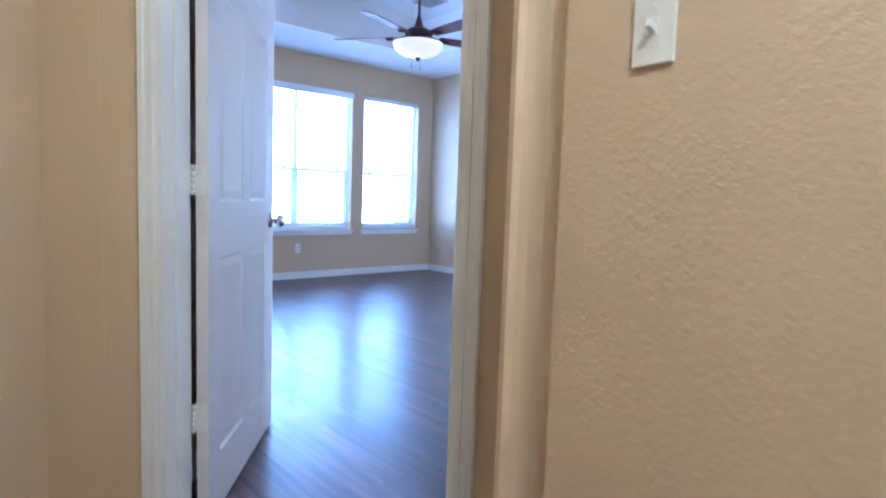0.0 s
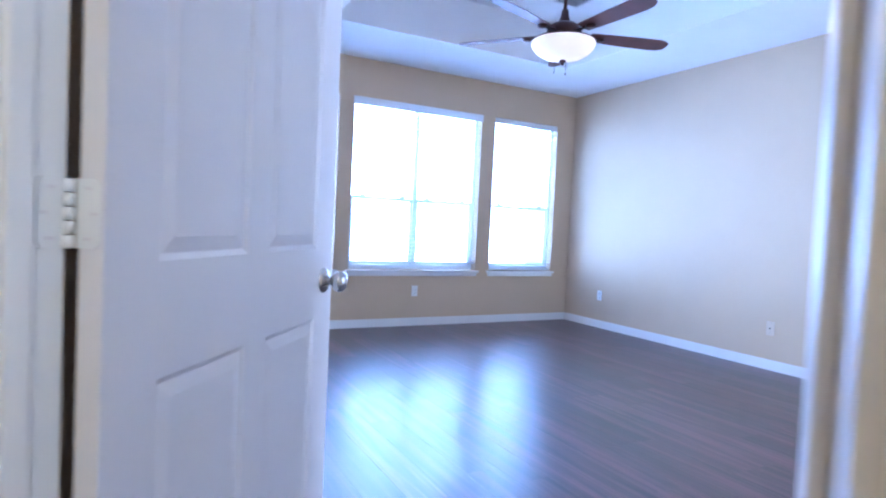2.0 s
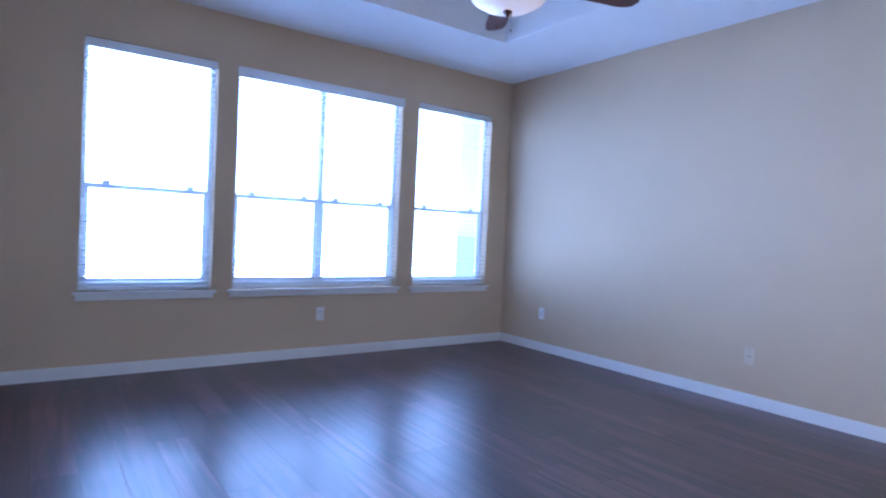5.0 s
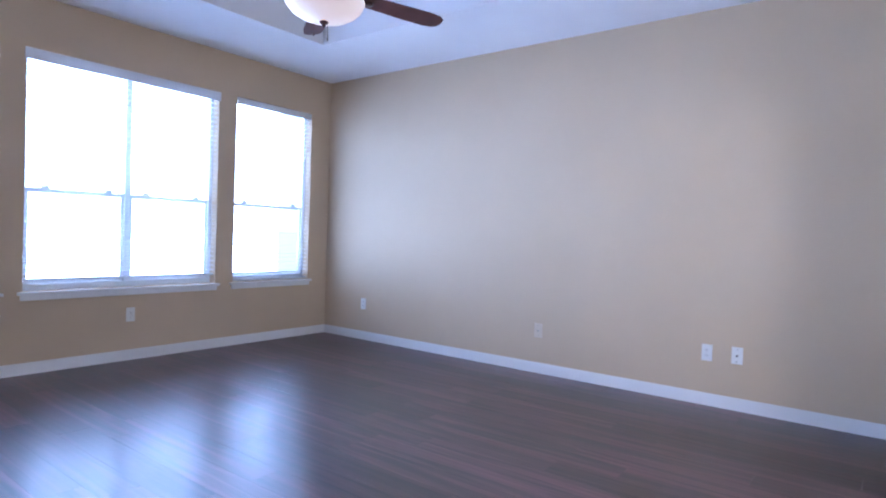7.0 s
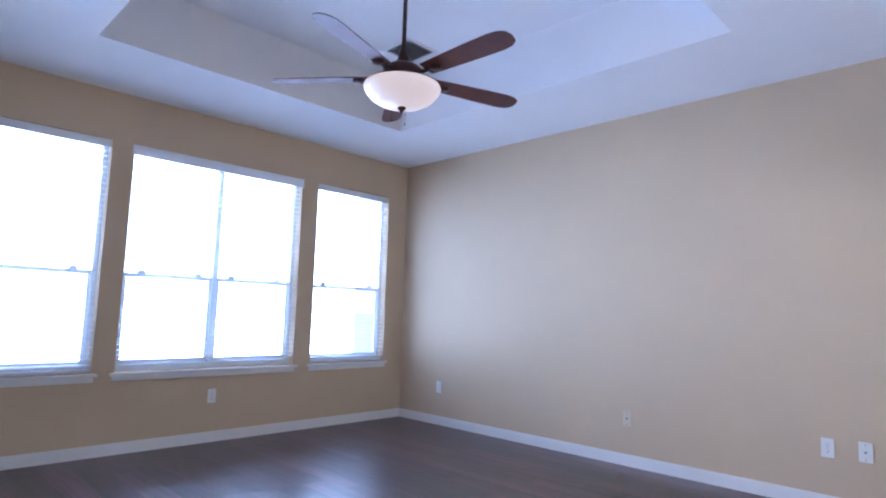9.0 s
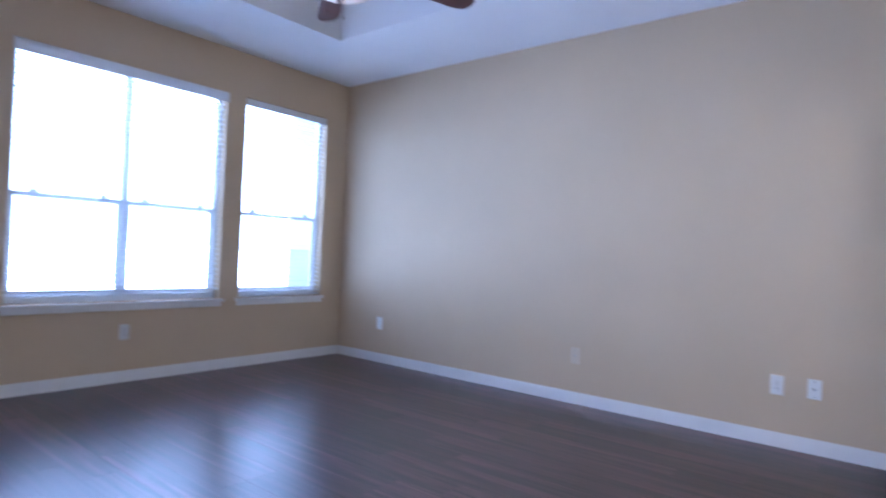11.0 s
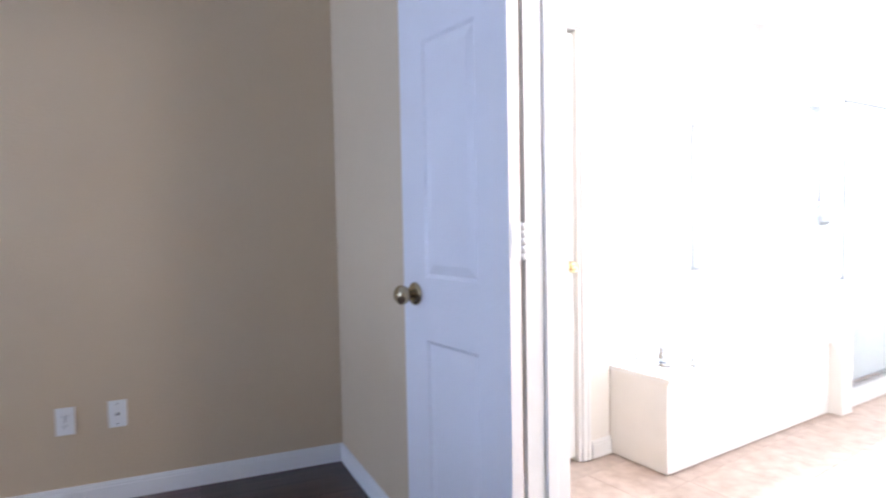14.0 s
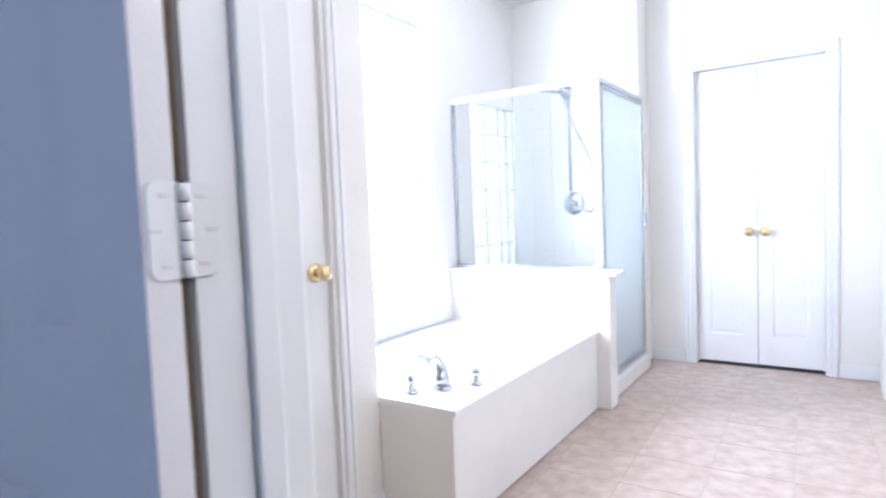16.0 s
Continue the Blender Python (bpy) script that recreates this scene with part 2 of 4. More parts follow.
def tube(bm, points, r, seg=10, ends=None):
    """A round bar along a line of points; ends gives a radius for each point of a tapered one."""
    pts = [Vector(p) for p in points]
    rings = []
    for i, p in enumerate(pts):
        d = (pts[min(i + 1, len(pts) - 1)] - pts[max(i - 1, 0)]).normalized()
        side = d.cross(Vector((0.31, 0.17, 0.93))).normalized()
        up = d.cross(side)
        w = ends[i] if ends else r
        rings.append([bm.verts.new(p + w * (math.cos(2 * math.pi * k / seg) * side + math.sin(2 * math.pi * k / seg) * up)) for k in range(seg)])
    faces = []
    for u, v in zip(rings, rings[1:]):
        for k in range(seg):
            f = bm.faces.new((u[k], u[(k + 1) % seg], v[(k + 1) % seg], v[k]))
            f.smooth = True
            faces.append(f)
    faces += [bm.faces.new(rings[0][::-1]), bm.faces.new(rings[-1])]
    bmesh.ops.recalc_face_normals(bm, faces=faces)
    return bm


def prism(bm, outline, z0, z1):
    """A plan outline raised from z0 to z1."""
    lo = [bm.verts.new((x, y, z0)) for x, y in outline]
    hi = [bm.verts.new((x, y, z1)) for x, y in outline]
    faces = [bm.faces.new(lo), bm.faces.new(hi)]
    for i in range(len(lo)):
        j = (i + 1) % len(lo)
        faces.append(bm.faces.new((lo[i], lo[j], hi[j], hi[i])))
    bmesh.ops.recalc_face_normals(bm, faces=faces)
    return bm


def mesh_of(name, bm, mat):
    me = bpy.data.meshes.new(name)
    bm.to_mesh(me)
    bm.free()
    me.materials.append(mat)
    return me


def part(name, bm, mat, parent=None, label="", at=None):
    ob = new(name, mesh_of(name, bm, mat))
    if parent:
        ob.parent = parent
    if at is not None:
        ob.matrix_basis = at
    if label:
        ob["label"] = label
    return ob


BATH_THINGS = []
where = {"bath": False}


def thing(name, m, label, category, group=""):
    ob = new(name)
    ob.empty_display_size = 0.1
    ob.matrix_basis = m
    if where["bath"]:
        BATH_THINGS.append(ob)
    return tagged(ob, label, category, group)


def structure(name, bm, mat, label, category):
    ob = part(name, bm, mat)
    if where["bath"]:
        BATH_THINGS.append(ob)
    return tagged(ob, label, category, kind="structure")


def B():
    return bmesh.new()


def wall_boxes(bm, length, z0, z1, thick, holes, m):
    """A straight wall in its own frame: x along it, y from its room face (0) to its back (thick)."""
    x = 0.0
    for a, b, lo, hi in sorted(holes):
        box(bm, (x, 0, z0), (a, thick, z1), m=m)
        if lo > z0:
            box(bm, (a, 0, z0), (b, thick, lo), m=m)
        if hi < z1:
            box(bm, (a, 0, hi), (b, thick, z1), m=m)
        x = b
    box(bm, (x, 0, z0), (length, thick, z1), m=m)
    return bm


def frame_of(p, q, back):
    """The frame of a wall from p to q, whose back lies on the side of the point back."""
    d = Vector((q[0] - p[0], q[1] - p[1], 0)).normalized()
    n = Vector((-d.y, d.x, 0))
    if n.dot(Vector((back[0] - p[0], back[1] - p[1], 0))) < 0:
        n = -n
    m = Matrix.Identity(4)
    m.col[0][:3], m.col[1][:3], m.col[3][:3] = d, n, (p[0], p[1], 0)
    return m


def straight_wall(name, p, q, back, thick, holes, mat, label, z1=2.76):
    m = frame_of(p, q, back)
    length = math.hypot(q[0] - p[0], q[1] - p[1])
    return structure(name, wall_boxes(B(), length, 0, z1, thick, holes, m), mat, label, "wall")


def skirting(p, q, room):
    """A baseboard with a stepped top along a wall face, on the side of the point room."""
    m = frame_of(p, q, room)
    n = math.hypot(q[0] - p[0], q[1] - p[1])
    bm = B()
    box(bm, (0, 0.0005, 0.0), (n, 0.013, 0.066), m=m)
    box(bm, (0, 0.0005, 0.066), (n, 0.010, 0.078), m=m)
    box(bm, (0, 0.0005, 0.078), (n, 0.006, 0.086), m=m)
    return structure("baseboard", bm, M_TRIM, "white painted baseboard along the foot of the wall", "baseboard")


# ---- the bedroom's shell ----
CEIL = 2.74
DOOR_DIR = Vector((0.62, -0.785, 0)).normalized()
DOOR_IN = Vector((-DOOR_DIR.y, DOOR_DIR.x, 0))
PIN = Vector((-4.855, -4.78, 0))
WIN = [(-3.88, -3.0), (-2.845, -1.338), (-1.155, -0.258)]
WZ0, WZ1 = 0.60, 2.36
SOUTH = -5.115
SOUTH_W = -5.298
WEST = -4.45


def along(k, out=0.0):
    """A plan point k metres along the entry door's wall from its hinge, out metres towards the hall."""
    v = PIN + DOOR_DIR * k - DOOR_IN * out
    return (v.x, v.y)


straight_wall("wall_north", (WEST - 0.12, 0), (0.12, 0), (0, 1), 0.15, [(a - WEST + 0.12, b - WEST + 0.12, WZ0, WZ1) for a, b in WIN],
              M_WALL, "tan painted window wall with three window openings", z1=3.2)
straight_wall("wall_east", (0, 0), (0, SOUTH - 0.12), (1, 0), 0.12, [], M_WALL, "long tan painted wall with outlets near its foot", z1=3.2)
straight_wall("wall_south", (-0.001, SOUTH), (-2.9, SOUTH_W), (-1, -6), 0.12, [(1.5985, 2.524, 0, 2.05)], M_WALL, "tan painted wall with the doorway to the bathroom")
straight_wall("wall_jog", (-2.9, SOUTH_W - 0.121), (-2.9, -5.80), (0, -5.5), 0.12, [], M_WALL, "short tan painted return wall")
straight_wall("wall_alcove", (-2.901, -5.683), (-4.142, -5.683), (-3, -7), 0.12, [], M_WALL, "tan painted wall beside the entry door")
entry = frame_of(along(-0.20), along(1.15), along(0, 1))
structure("wall_entry", wall_boxes(B(), 1.35, 0, 2.76, 0.12, [(0.175, 1.02, 0, 2.06)], entry), M_WALL, "angled tan painted wall around the entry door", "wall")
straight_wall("wall_behind_door", along(-0.201), (WEST, -4.195), (-5.2, -4.0), 0.12, [], M_WALL, "tan painted wall behind the open entry door")
straight_wall("wall_west", (WEST, -4.194), (WEST, 0), (-6, -2), 0.12, [], M_WALL, "tan painted west wall", z1=3.2)

# ceiling with a raised tray whose sides slope inward
bm = B()
TX0, TX1, TY0, TY1 = -3.38, -0.93, -3.78, -0.94
outer = [(-6.6, -8.2), (0.11, -8.2), (0.11, 0.14), (-6.6, 0.14)]
rim = [(TX0, TY0), (TX1, TY0), (TX1, TY1), (TX0, TY1)]
IN = 0.17
cap = [(TX0 + IN, TY0 + IN), (TX1 - IN, TY0 + IN), (TX1 - IN, TY1 - IN), (TX0 + IN, TY1 - IN)]
vo = [bm.verts.new((x, y, CEIL)) for x, y in outer]
vr = [bm.verts.new((x, y, CEIL)) for x, y in rim]
vc = [bm.verts.new((x, y, 3.08)) for x, y in cap]
for i in range(4):
    j = (i + 1) % 4
    bm.faces.new((vo[i], vo[j], vr[j], vr[i]))
    bm.faces.new((vr[i], vr[j], vc[j], vc[i]))
bm.faces.new(vc)
bmesh.ops.recalc_face_normals(bm, faces=bm.faces[:])
structure("ceiling", bm, M_CEIL, "white ceiling with a raised tray over the room", "ceiling")

# hall shell
HP = along(0.955, 0.12)
hall_right = [HP, (-4.628, -5.815), (-4.643, -5.828), (-4.645, -5.842), (-4.633, -5.850), (-4.604, -5.850), (-4.547, -5.838), (-4.545, -5.884), (-4.573, -5.892), (-4.573, -8.0), (-4.30, -8.0), (-4.30, -5.81), along(1.149, 0.121)]
structure("wall_hall_right", prism(B(), hall_right, 0, 2.735), M_WALL, "tan textured hall wall with a rounded corner", "wall")
HL = along(-0.398, 0.12)
structure("wall_hall_corner", prism(B(), [along(-0.2005, 0.12), HL, (HL[0] - 0.01, HL[1] + 0.12), along(-0.2005, 0.0)], 0, 2.735), M_WALL, "tan textured wall beside the entry door", "wall")
straight_wall("wall_hall_left", HL, (HL[0] - 1.1, HL[1] - 0.87), (-6.5, -4.0), 0.12, [], M_WALL, "tan textured hall wall")
straight_wall("wall_hall_west", (HL[0] - 1.1, HL[1] - 0.87), (HL[0] - 1.1, -8.0), (-9, -7), 0.12, [], M_WALL, "tan textured hall wall")
straight_wall("wall_hall_back", (HL[0] - 1.2, -8.0), (-4.3, -8.0), (-5, -9), 0.12, [], M_WALL, "tan textured hall wall")

# ---- the bathroom's shell, on axes of its own ----
where["bath"] = True
BE, BF, BW = -0.475, -9.10, -2.75
ALC0, ALC1, ALX, HY = -6.41, -7.885, 0.15, -8.855
straight_wall("wall_bath_door", (BE, -5.27), (BE, ALC0), (1, -6), 0.12, [(0.33, 0.945, 0, 2.05)], M_BATHWALL, "cream wall with a closed linen closet door", 2.70)
straight_wall("wall_alcove_north", (BE + 0.121, ALC0), (ALX + 0.12, ALC0), (0, -5), 0.12, [], M_BATHWALL, "cream wall at the end of the tub", 2.70)
straight_wall("wall_bath_east", (ALX, ALC0 - 0.001), (ALX, -9.0), (2, -7), 0.14, [(0.35, 1.325, 0.73, 2.27), (1.80, 2.43, 0.68, 1.88)], M_BATHWALL, "cream wall with the tub window and a glass block window", 2.70)
straight_wall("wall_shower_back", (ALX + 0.12, HY), (-0.79, HY), (0, -10), 0.10, [], M_BATHWALL, "cream wall behind the shower", 2.70)
straight_wall("wall_shower_return", (-0.79, HY - 0.101), (-0.79, BF - 0.12), (1, -9), 0.12, [], M_BATHWALL, "short cream wall beside the shower", 2.70)
straight_wall("wall_bath_far", (-0.791, BF), (BW - 0.12, BF), (-1, -10), 0.12, [(0.290, 1.080, 0, 2.035)], M_BATHWALL, "cream wall with a double closet door", 2.70)
straight_wall("wall_bath_west", (BW, -5.45), (BW, BF), (-4, -7), 0.12, [], M_BATHWALL, "cream bathroom wall", 2.70)
straight_wall("wall_bath_stub", (-2.13, -8.70), (-2.13, BF + 0.001), (-3, -9), 0.10, [], M_BATHWALL, "cream end wall beside the closet", 2.70)
structure("ceiling_bath", box(B(), (BW - 0.1, BF - 0.1, 2.66), (ALX + 0.1, -5.28, 2.70)), M_CEIL, "white bathroom ceiling", "ceiling")
structure("wall_closet_back", box(B(), (-2.0, BF - 0.75, 0), (-0.9, BF - 0.7, 2.7)), M_BATHWALL, "back wall inside the closet", "wall")
where["bath"] = False

# ---- skirting ----
skirting((WEST, 0), (0, 0), (-1, -1))
skirting((0, -0.013), (0, SOUTH), (-1, -1))
skirting((-0.013, SOUTH - 0.001), (-1.535, SOUTH - 0.0975), (-1, -1))
skirting((WEST, -0.013), (WEST, -4.19), (0, -1))
skirting(along(-0.2), (WEST, -4.195), (-4, -5))
where["bath"] = True
skirting((BE, -6.28), (BE, ALC0), (-2, -6))
skirting((-0.805, BF), (-1.022, BF), (-1, -8))
skirting((-1.931, BF), (-2.13, BF), (-1, -8))
where["bath"] = False

# ---- windows of the bedroom ----
def window(name, x0, x1, mullion, valance, gap):
    w = x1 - x0
    win = thing(name, pose(x0, 0, 0), "white vinyl single hung window over a painted sill", "window")
    win["kind"] = "structure"
    bm = B()
    y0, y1 = 0.085, 0.145
    for a, b in (((0, y0, WZ0), (0.034, y1, WZ1)), ((w - 0.034, y0, WZ0), (w, y1, WZ1)), ((0.034, y0, WZ1 - 0.034), (w - 0.034, y1, WZ1)), ((0.034, y0, WZ0), (w - 0.034, y1, WZ0 + 0.05))):
        box(bm, a, b, 0.003)
    part("window_frame", bm, M_VINYL, win)
    bays = [(0.034, w - 0.034)]
    if mullion:
        part("mullion", box(B(), (w / 2 - 0.023, y0 - 0.002, WZ0 + 0.05), (w / 2 + 0.023, y1, WZ1 - 0.034), 0.003), M_VINYL, win)
        bays = [(0.034, w / 2 - 0.023), (w / 2 + 0.023, w - 0.034)]
    for a, b in bays:
        part("meeting_rail", box(B(), (a, y0 + 0.004, 1.33), (b, y1 - 0.01, 1.362), 0.003), M_VINYL, win)
        sash = B()
        for p, q in (((a, 0.1, WZ0 + 0.05), (a + 0.022, 0.125, 1.33)), ((b - 0.022, 0.1, WZ0 + 0.05), (b, 0.125, 1.33)), ((a + 0.022, 0.1, WZ0 + 0.05), (b - 0.022, 0.125, WZ0 + 0.085))):
            box(sash, p, q, 0.002)
        part("lower_sash", sash, M_VINYL, win)
        part("sash_lock", box(B(), (a + 0.1, y0 - 0.008, 1.362), (a + 0.15, y0 + 0.02, 1.386), 0.002), M_VINYL, win)
        part("sash_lock", box(B(), (b - 0.15, y0 - 0.008, 1.362), (b - 0.1, y0 + 0.02, 1.386), 0.002), M_VINYL, win)
        for lo, hi in ((WZ0 + 0.085, 1.33), (1.362, WZ1 - 0.034)):
            g = part("pane", box(B(), (a + 0.002, 0.112, lo), (b - 0.002, 0.116, hi)), M_GLASS, win)
            g.visible_shadow = False
    sill = B()
    box(sill, (-0.035, -0.034, WZ0 - 0.022), (w + 0.035, 0.0, WZ0), 0.004)
    box(sill, (0, 0.0, WZ0 - 0.022), (w, 0.085, WZ0 - 0.001))
    part("window_sill", sill, M_TRIM, win, "white painted sill board")
    part("apron", box(B(), (-0.015, -0.016, WZ0 - 0.062), (w + 0.015, -0.0005, WZ0 - 0.0225), 0.003), M_TRIM, win)

    blind = thing("window_blind", pose(x0, 0, 0), "white two-inch slat blind, lowered with slats open", "blind", "bedroom window blinds")
    part("headrail", box(B(), (0.006, 0.012, WZ1 - 0.05), (w - 0.006, 0.062, WZ1 - 0.003), 0.002), M_SLAT, blind)
    if valance:
        part("valance", box(B(), (-0.01, -0.014, WZ1 - 0.085), (w + 0.01, -0.001, WZ1 - 0.004), 0.003), M_SLAT, blind)
    else:
        part("valance", box(B(), (0.004, 0.002, WZ1 - 0.066), (w - 0.004, 0.011, WZ1 - 0.004), 0.003), M_SLAT, blind)
    low = WZ0 + gap
    part("bottom_rail", box(B(), (0.008, 0.014, low), (w - 0.008, 0.062, low + 0.018), 0.003), M_VINYL, blind)
    slat = box(B(), (0.008, -0.024, -0.0014), (w - 0.008, 0.024, 0.0014))
    me = mesh_of("slat", slat, M_SLAT)
    z = low + 0.05
    while z < WZ1 - 0.08:
        s = new("slat", me)
        s.parent = blind
        s.matrix_basis = pose(0, 0.038, z, 3 + random.uniform(-1.0, 1.0))
        z += 0.0425
    n = 3 if w > 1.2 else 2
    for i in range(n):
        x = 0.14 + (w - 0.28) * i / (n - 1)
        for y in (0.012, 0.064):
            part("ladder_cord", box(B(), (x - 0.001, y - 0.0008, low + 0.018), (x + 0.001, y + 0.0008, WZ1 - 0.05)), M_SLAT, blind)
    wand = B()
    tube(wand, [(0.09, 0.004, WZ1 - 0.06), (0.092, 0.002, WZ1 - 0.4), (0.09, 0.003, 1.42)], 0.003, 6)
    part("tilt_wand", wand, M_SLAT, blind)
    cord = B()
    tube(cord, [(w - 0.08, 0.003, WZ1 - 0.06), (w - 0.082, 0.004, 1.8), (w - 0.08, 0.003, 1.44)], 0.0013, 5)
    lathe(cord, [(0.002, 1.44), (0.006, 1.40), (0.006, 1.385)], pose(w - 0.08, 0.003, 0), 8)
    part("pull_cord", cord, M_SLAT, blind)


window("window_1", *WIN[0], False, False, 0.012)
window("window_2", *WIN[1], True, True, 0.075)
window("window_3", *WIN[2], False, False, 0.012)


# ---- doors ----
def door_leaf(width, height, cols, thick=0.035):
    """A moulded panel leaf: x from the hinge, y across its thickness, z up from its foot."""
    bm = B()
    t = thick / 2
    core = t - 0.006
    rows = [(0.19, 0.825), (1.0, 1.645), (1.745, 1.93)]
    box(bm, (0.002, -core, 0.002), (width - 0.002, core, height - 0.002))
    xs = [0.0] + [v for c in cols for v in c] + [width]
    for i in range(0, len(xs), 2):
        box(bm, (xs[i], -t, 0), (xs[i + 1], t, height))
    zs = [0.0] + [v for r in rows for v in r] + [height]
    for a, b in cols:
        for i in range(0, len(zs), 2):
            box(bm, (a, -t, zs[i]), (b, t, zs[i + 1]))
        for lo, hi in rows:
            for s in (-1, 1):
                frustum(bm, (a + 0.012, s * core, lo + 0.012), (b - 0.012, s * (t - 0.0015), hi - 0.012), 0.024)
                # sloping moulding round the sunk field
                for p, q, r in (((a, lo), (a, hi), (0.010, 0)), ((b, lo), (b, hi), (-0.010, 0)), ((a, lo), (b, lo), (0, 0.010)), ((a, hi), (b, hi), (0, -0.010))):
                    v = [bm.verts.new(c) for c in ((p[0], s * t, p[1]), (q[0], s * t, q[1]), (q[0] + r[0], s * core, q[1] + r[1]), (p[0] + r[0], s * core, p[1] + r[1]))]
                    bm.faces.new(v)
    return bm


def knob(parent, x, z, y, mat, label, side=1):
    """A round door knob on a rose, standing out from the leaf's face along y."""
    m = Matrix.Translation((x, y, z)) @ pose(0, 0, 0, -90 * side)
    k = part("door_knob", lathe(B(), [(0.012, 0.0), (0.011, 0.022), (0.014, 0.028), (0.024, 0.034), (0.0275, 0.044), (0.026, 0.054), (0.018, 0.062), (0.005, 0.065)], m), mat, parent, label)
    part("rose", lathe(B(), [(0.033, 0.0005), (0.033, 0.004), (0.028, 0.009), (0.016, 0.012)], m), mat, k)


def hinge(parent, z, edge, toward):
    """A painted butt hinge at its pin: one plate on the leaf's edge, one on the jamb."""
    h = part("hinge", lathe(B(), [(0.002, z - 0.046), (0.0042, z - 0.0435), (0.0042, z + 0.0435), (0.002, z + 0.046)], None, 12), M_DARK, parent, "white painted butt hinge on a dark pin")
    for i in range(5):
        lo = z - 0.0445 + i * 0.0178
        part("knuckle", lathe(B(), [(0.004, lo), (0.0062, lo + 0.0006), (0.0062, lo + 0.0160), (0.004, lo + 0.0166)], None, 14), M_TRIM, h)
    for d in (edge, toward):
        bm = B()
        outline = [(0.002, -0.0445), (0.026, -0.0445), (0.0305, -0.0433), (0.034, -0.040), (0.036, -0.035), (0.036, 0.035), (0.034, 0.040), (0.0305, 0.0433), (0.026, 0.0445), (0.002, 0.0445)]
        front = [bm.verts.new(d @ Vector((u, 0.0013, z + v))) for u, v in outline]
        back = [bm.verts.new(d @ Vector((u, -0.0012, z + v))) for u, v in outline]
        bm.faces.new(front)
        bm.faces.new(back[::-1])
        for i in range(len(outline)):
            j = (i + 1) % len(outline)
            bm.faces.new((front[i], back[i], back[j], front[j]))
        bmesh.ops.recalc_face_normals(bm, faces=bm.faces[:])
        part("plate", bm, M_TRIM, h)
        for k in (-0.032, 0.0, 0.032):
            part("screw", box(B(), (0.014 if k else 0.023, 0.0012, z + k - 0.0022), (0.024 if k else 0.033, 0.0024, z + k + 0.0022), 0.0006, d), M_DOOR, h)


FLIP = Matrix.Diagonal((1, -1, 1, 1))


def casing(a, b, top, m, name, label, sides=(0, 1), w=0.058):
    """Door trim with a rounded inner bead, round an opening from a to b, standing out along -y."""
    bm = B()
    for s in sides:
        x = (a, b)[s]
        d = (-1, 1)[s]
        for u, v, out in ((0.004, w, 0.011), (0.008, 0.022, 0.015), (w - 0.022, w - 0.004, 0.017)):
            p, q = sorted((x + d * u, x + d * v))
            box(bm, (p, -out, 0), (q, -0.0005, top + w), 0.003, m)
    box(bm, (a - 0.004, -0.0125, top + 0.004), (b + 0.004, -0.0005, top + w), 0.003, m)
    return structure(name, bm, M_TRIM, label, "door casing")


def jamb(a, b, top, thick, stop, m, name):
    """The lining of a doorway with its stop."""
    bm = B()
    box(bm, (a, -0.001, 0), (a + 0.016, thick + 0.001, top), m=m)
    box(bm, (b - 0.016, -0.001, 0), (b, thick + 0.001, top), m=m)
    box(bm, (a, -0.001, top - 0.016), (b, thick + 0.001, top), m=m)
    for p, q in (((a + 0.016, stop, 0), (a + 0.027, stop + 0.032, top - 0.016)), ((b - 0.027, stop, 0), (b - 0.016, stop + 0.032, top - 0.016)), ((a + 0.016, stop, top - 0.027), (b - 0.016, stop + 0.032, top - 0.016))):
        box(bm, p, q, 0.003, m)
    return structure(name, bm, M_TRIM, "white painted door lining with a stop", "door frame")


# entry door, swung open into the bedroom
jamb(0.175, 1.02, 2.06, 0.12, 0.042, entry, "door_frame_1")
casing(0.180, 1.015, 2.05, entry, "trim_entry_room", "white casing round the entry door")
casing(0.180, 1.015, 2.05, entry @ Matrix.Translation((0, 0.12, 0)) @ Matrix.Diagonal((1, -1, 1, 1)), "trim_entry_hall", "white casing round the entry door, hall side")
LEAF1 = 52.8
door_1 = thing("door_1", pose(PIN.x, PIN.y, 0.012, 0, 0, LEAF1), "white six-panel entry door standing open", "door")
door_1["kind"] = "structure"
part("leaf", door_leaf(0.842, 2.03, [(0.112, 0.377), (0.462, 0.727)]), M_DOOR, door_1, at=Matrix.Translation((0.012, -0.0225, 0)))
knob(door_1, 0.79, 0.916, -0.040, M_NICKEL, "satin nickel door knob", -1)
knob(door_1, 0.79, 0.916, -0.005, M_NICKEL, "satin nickel door knob", 1)
ENTRY_ANGLE = math.degrees(math.atan2(-DOOR_IN.y, -DOOR_IN.x)) - LEAF1
for z in (0.345, 1.065, 1.80):
    hinge(door_1, z, Matrix.Translation((0.0105, 0.0, 0)) @ pose(0, 0, 0, 0, 0, -90) @ FLIP, pose(0, 0, 0, 0, 0, ENTRY_ANGLE) @ Matrix.Translation((0, -0.0075, 0)))

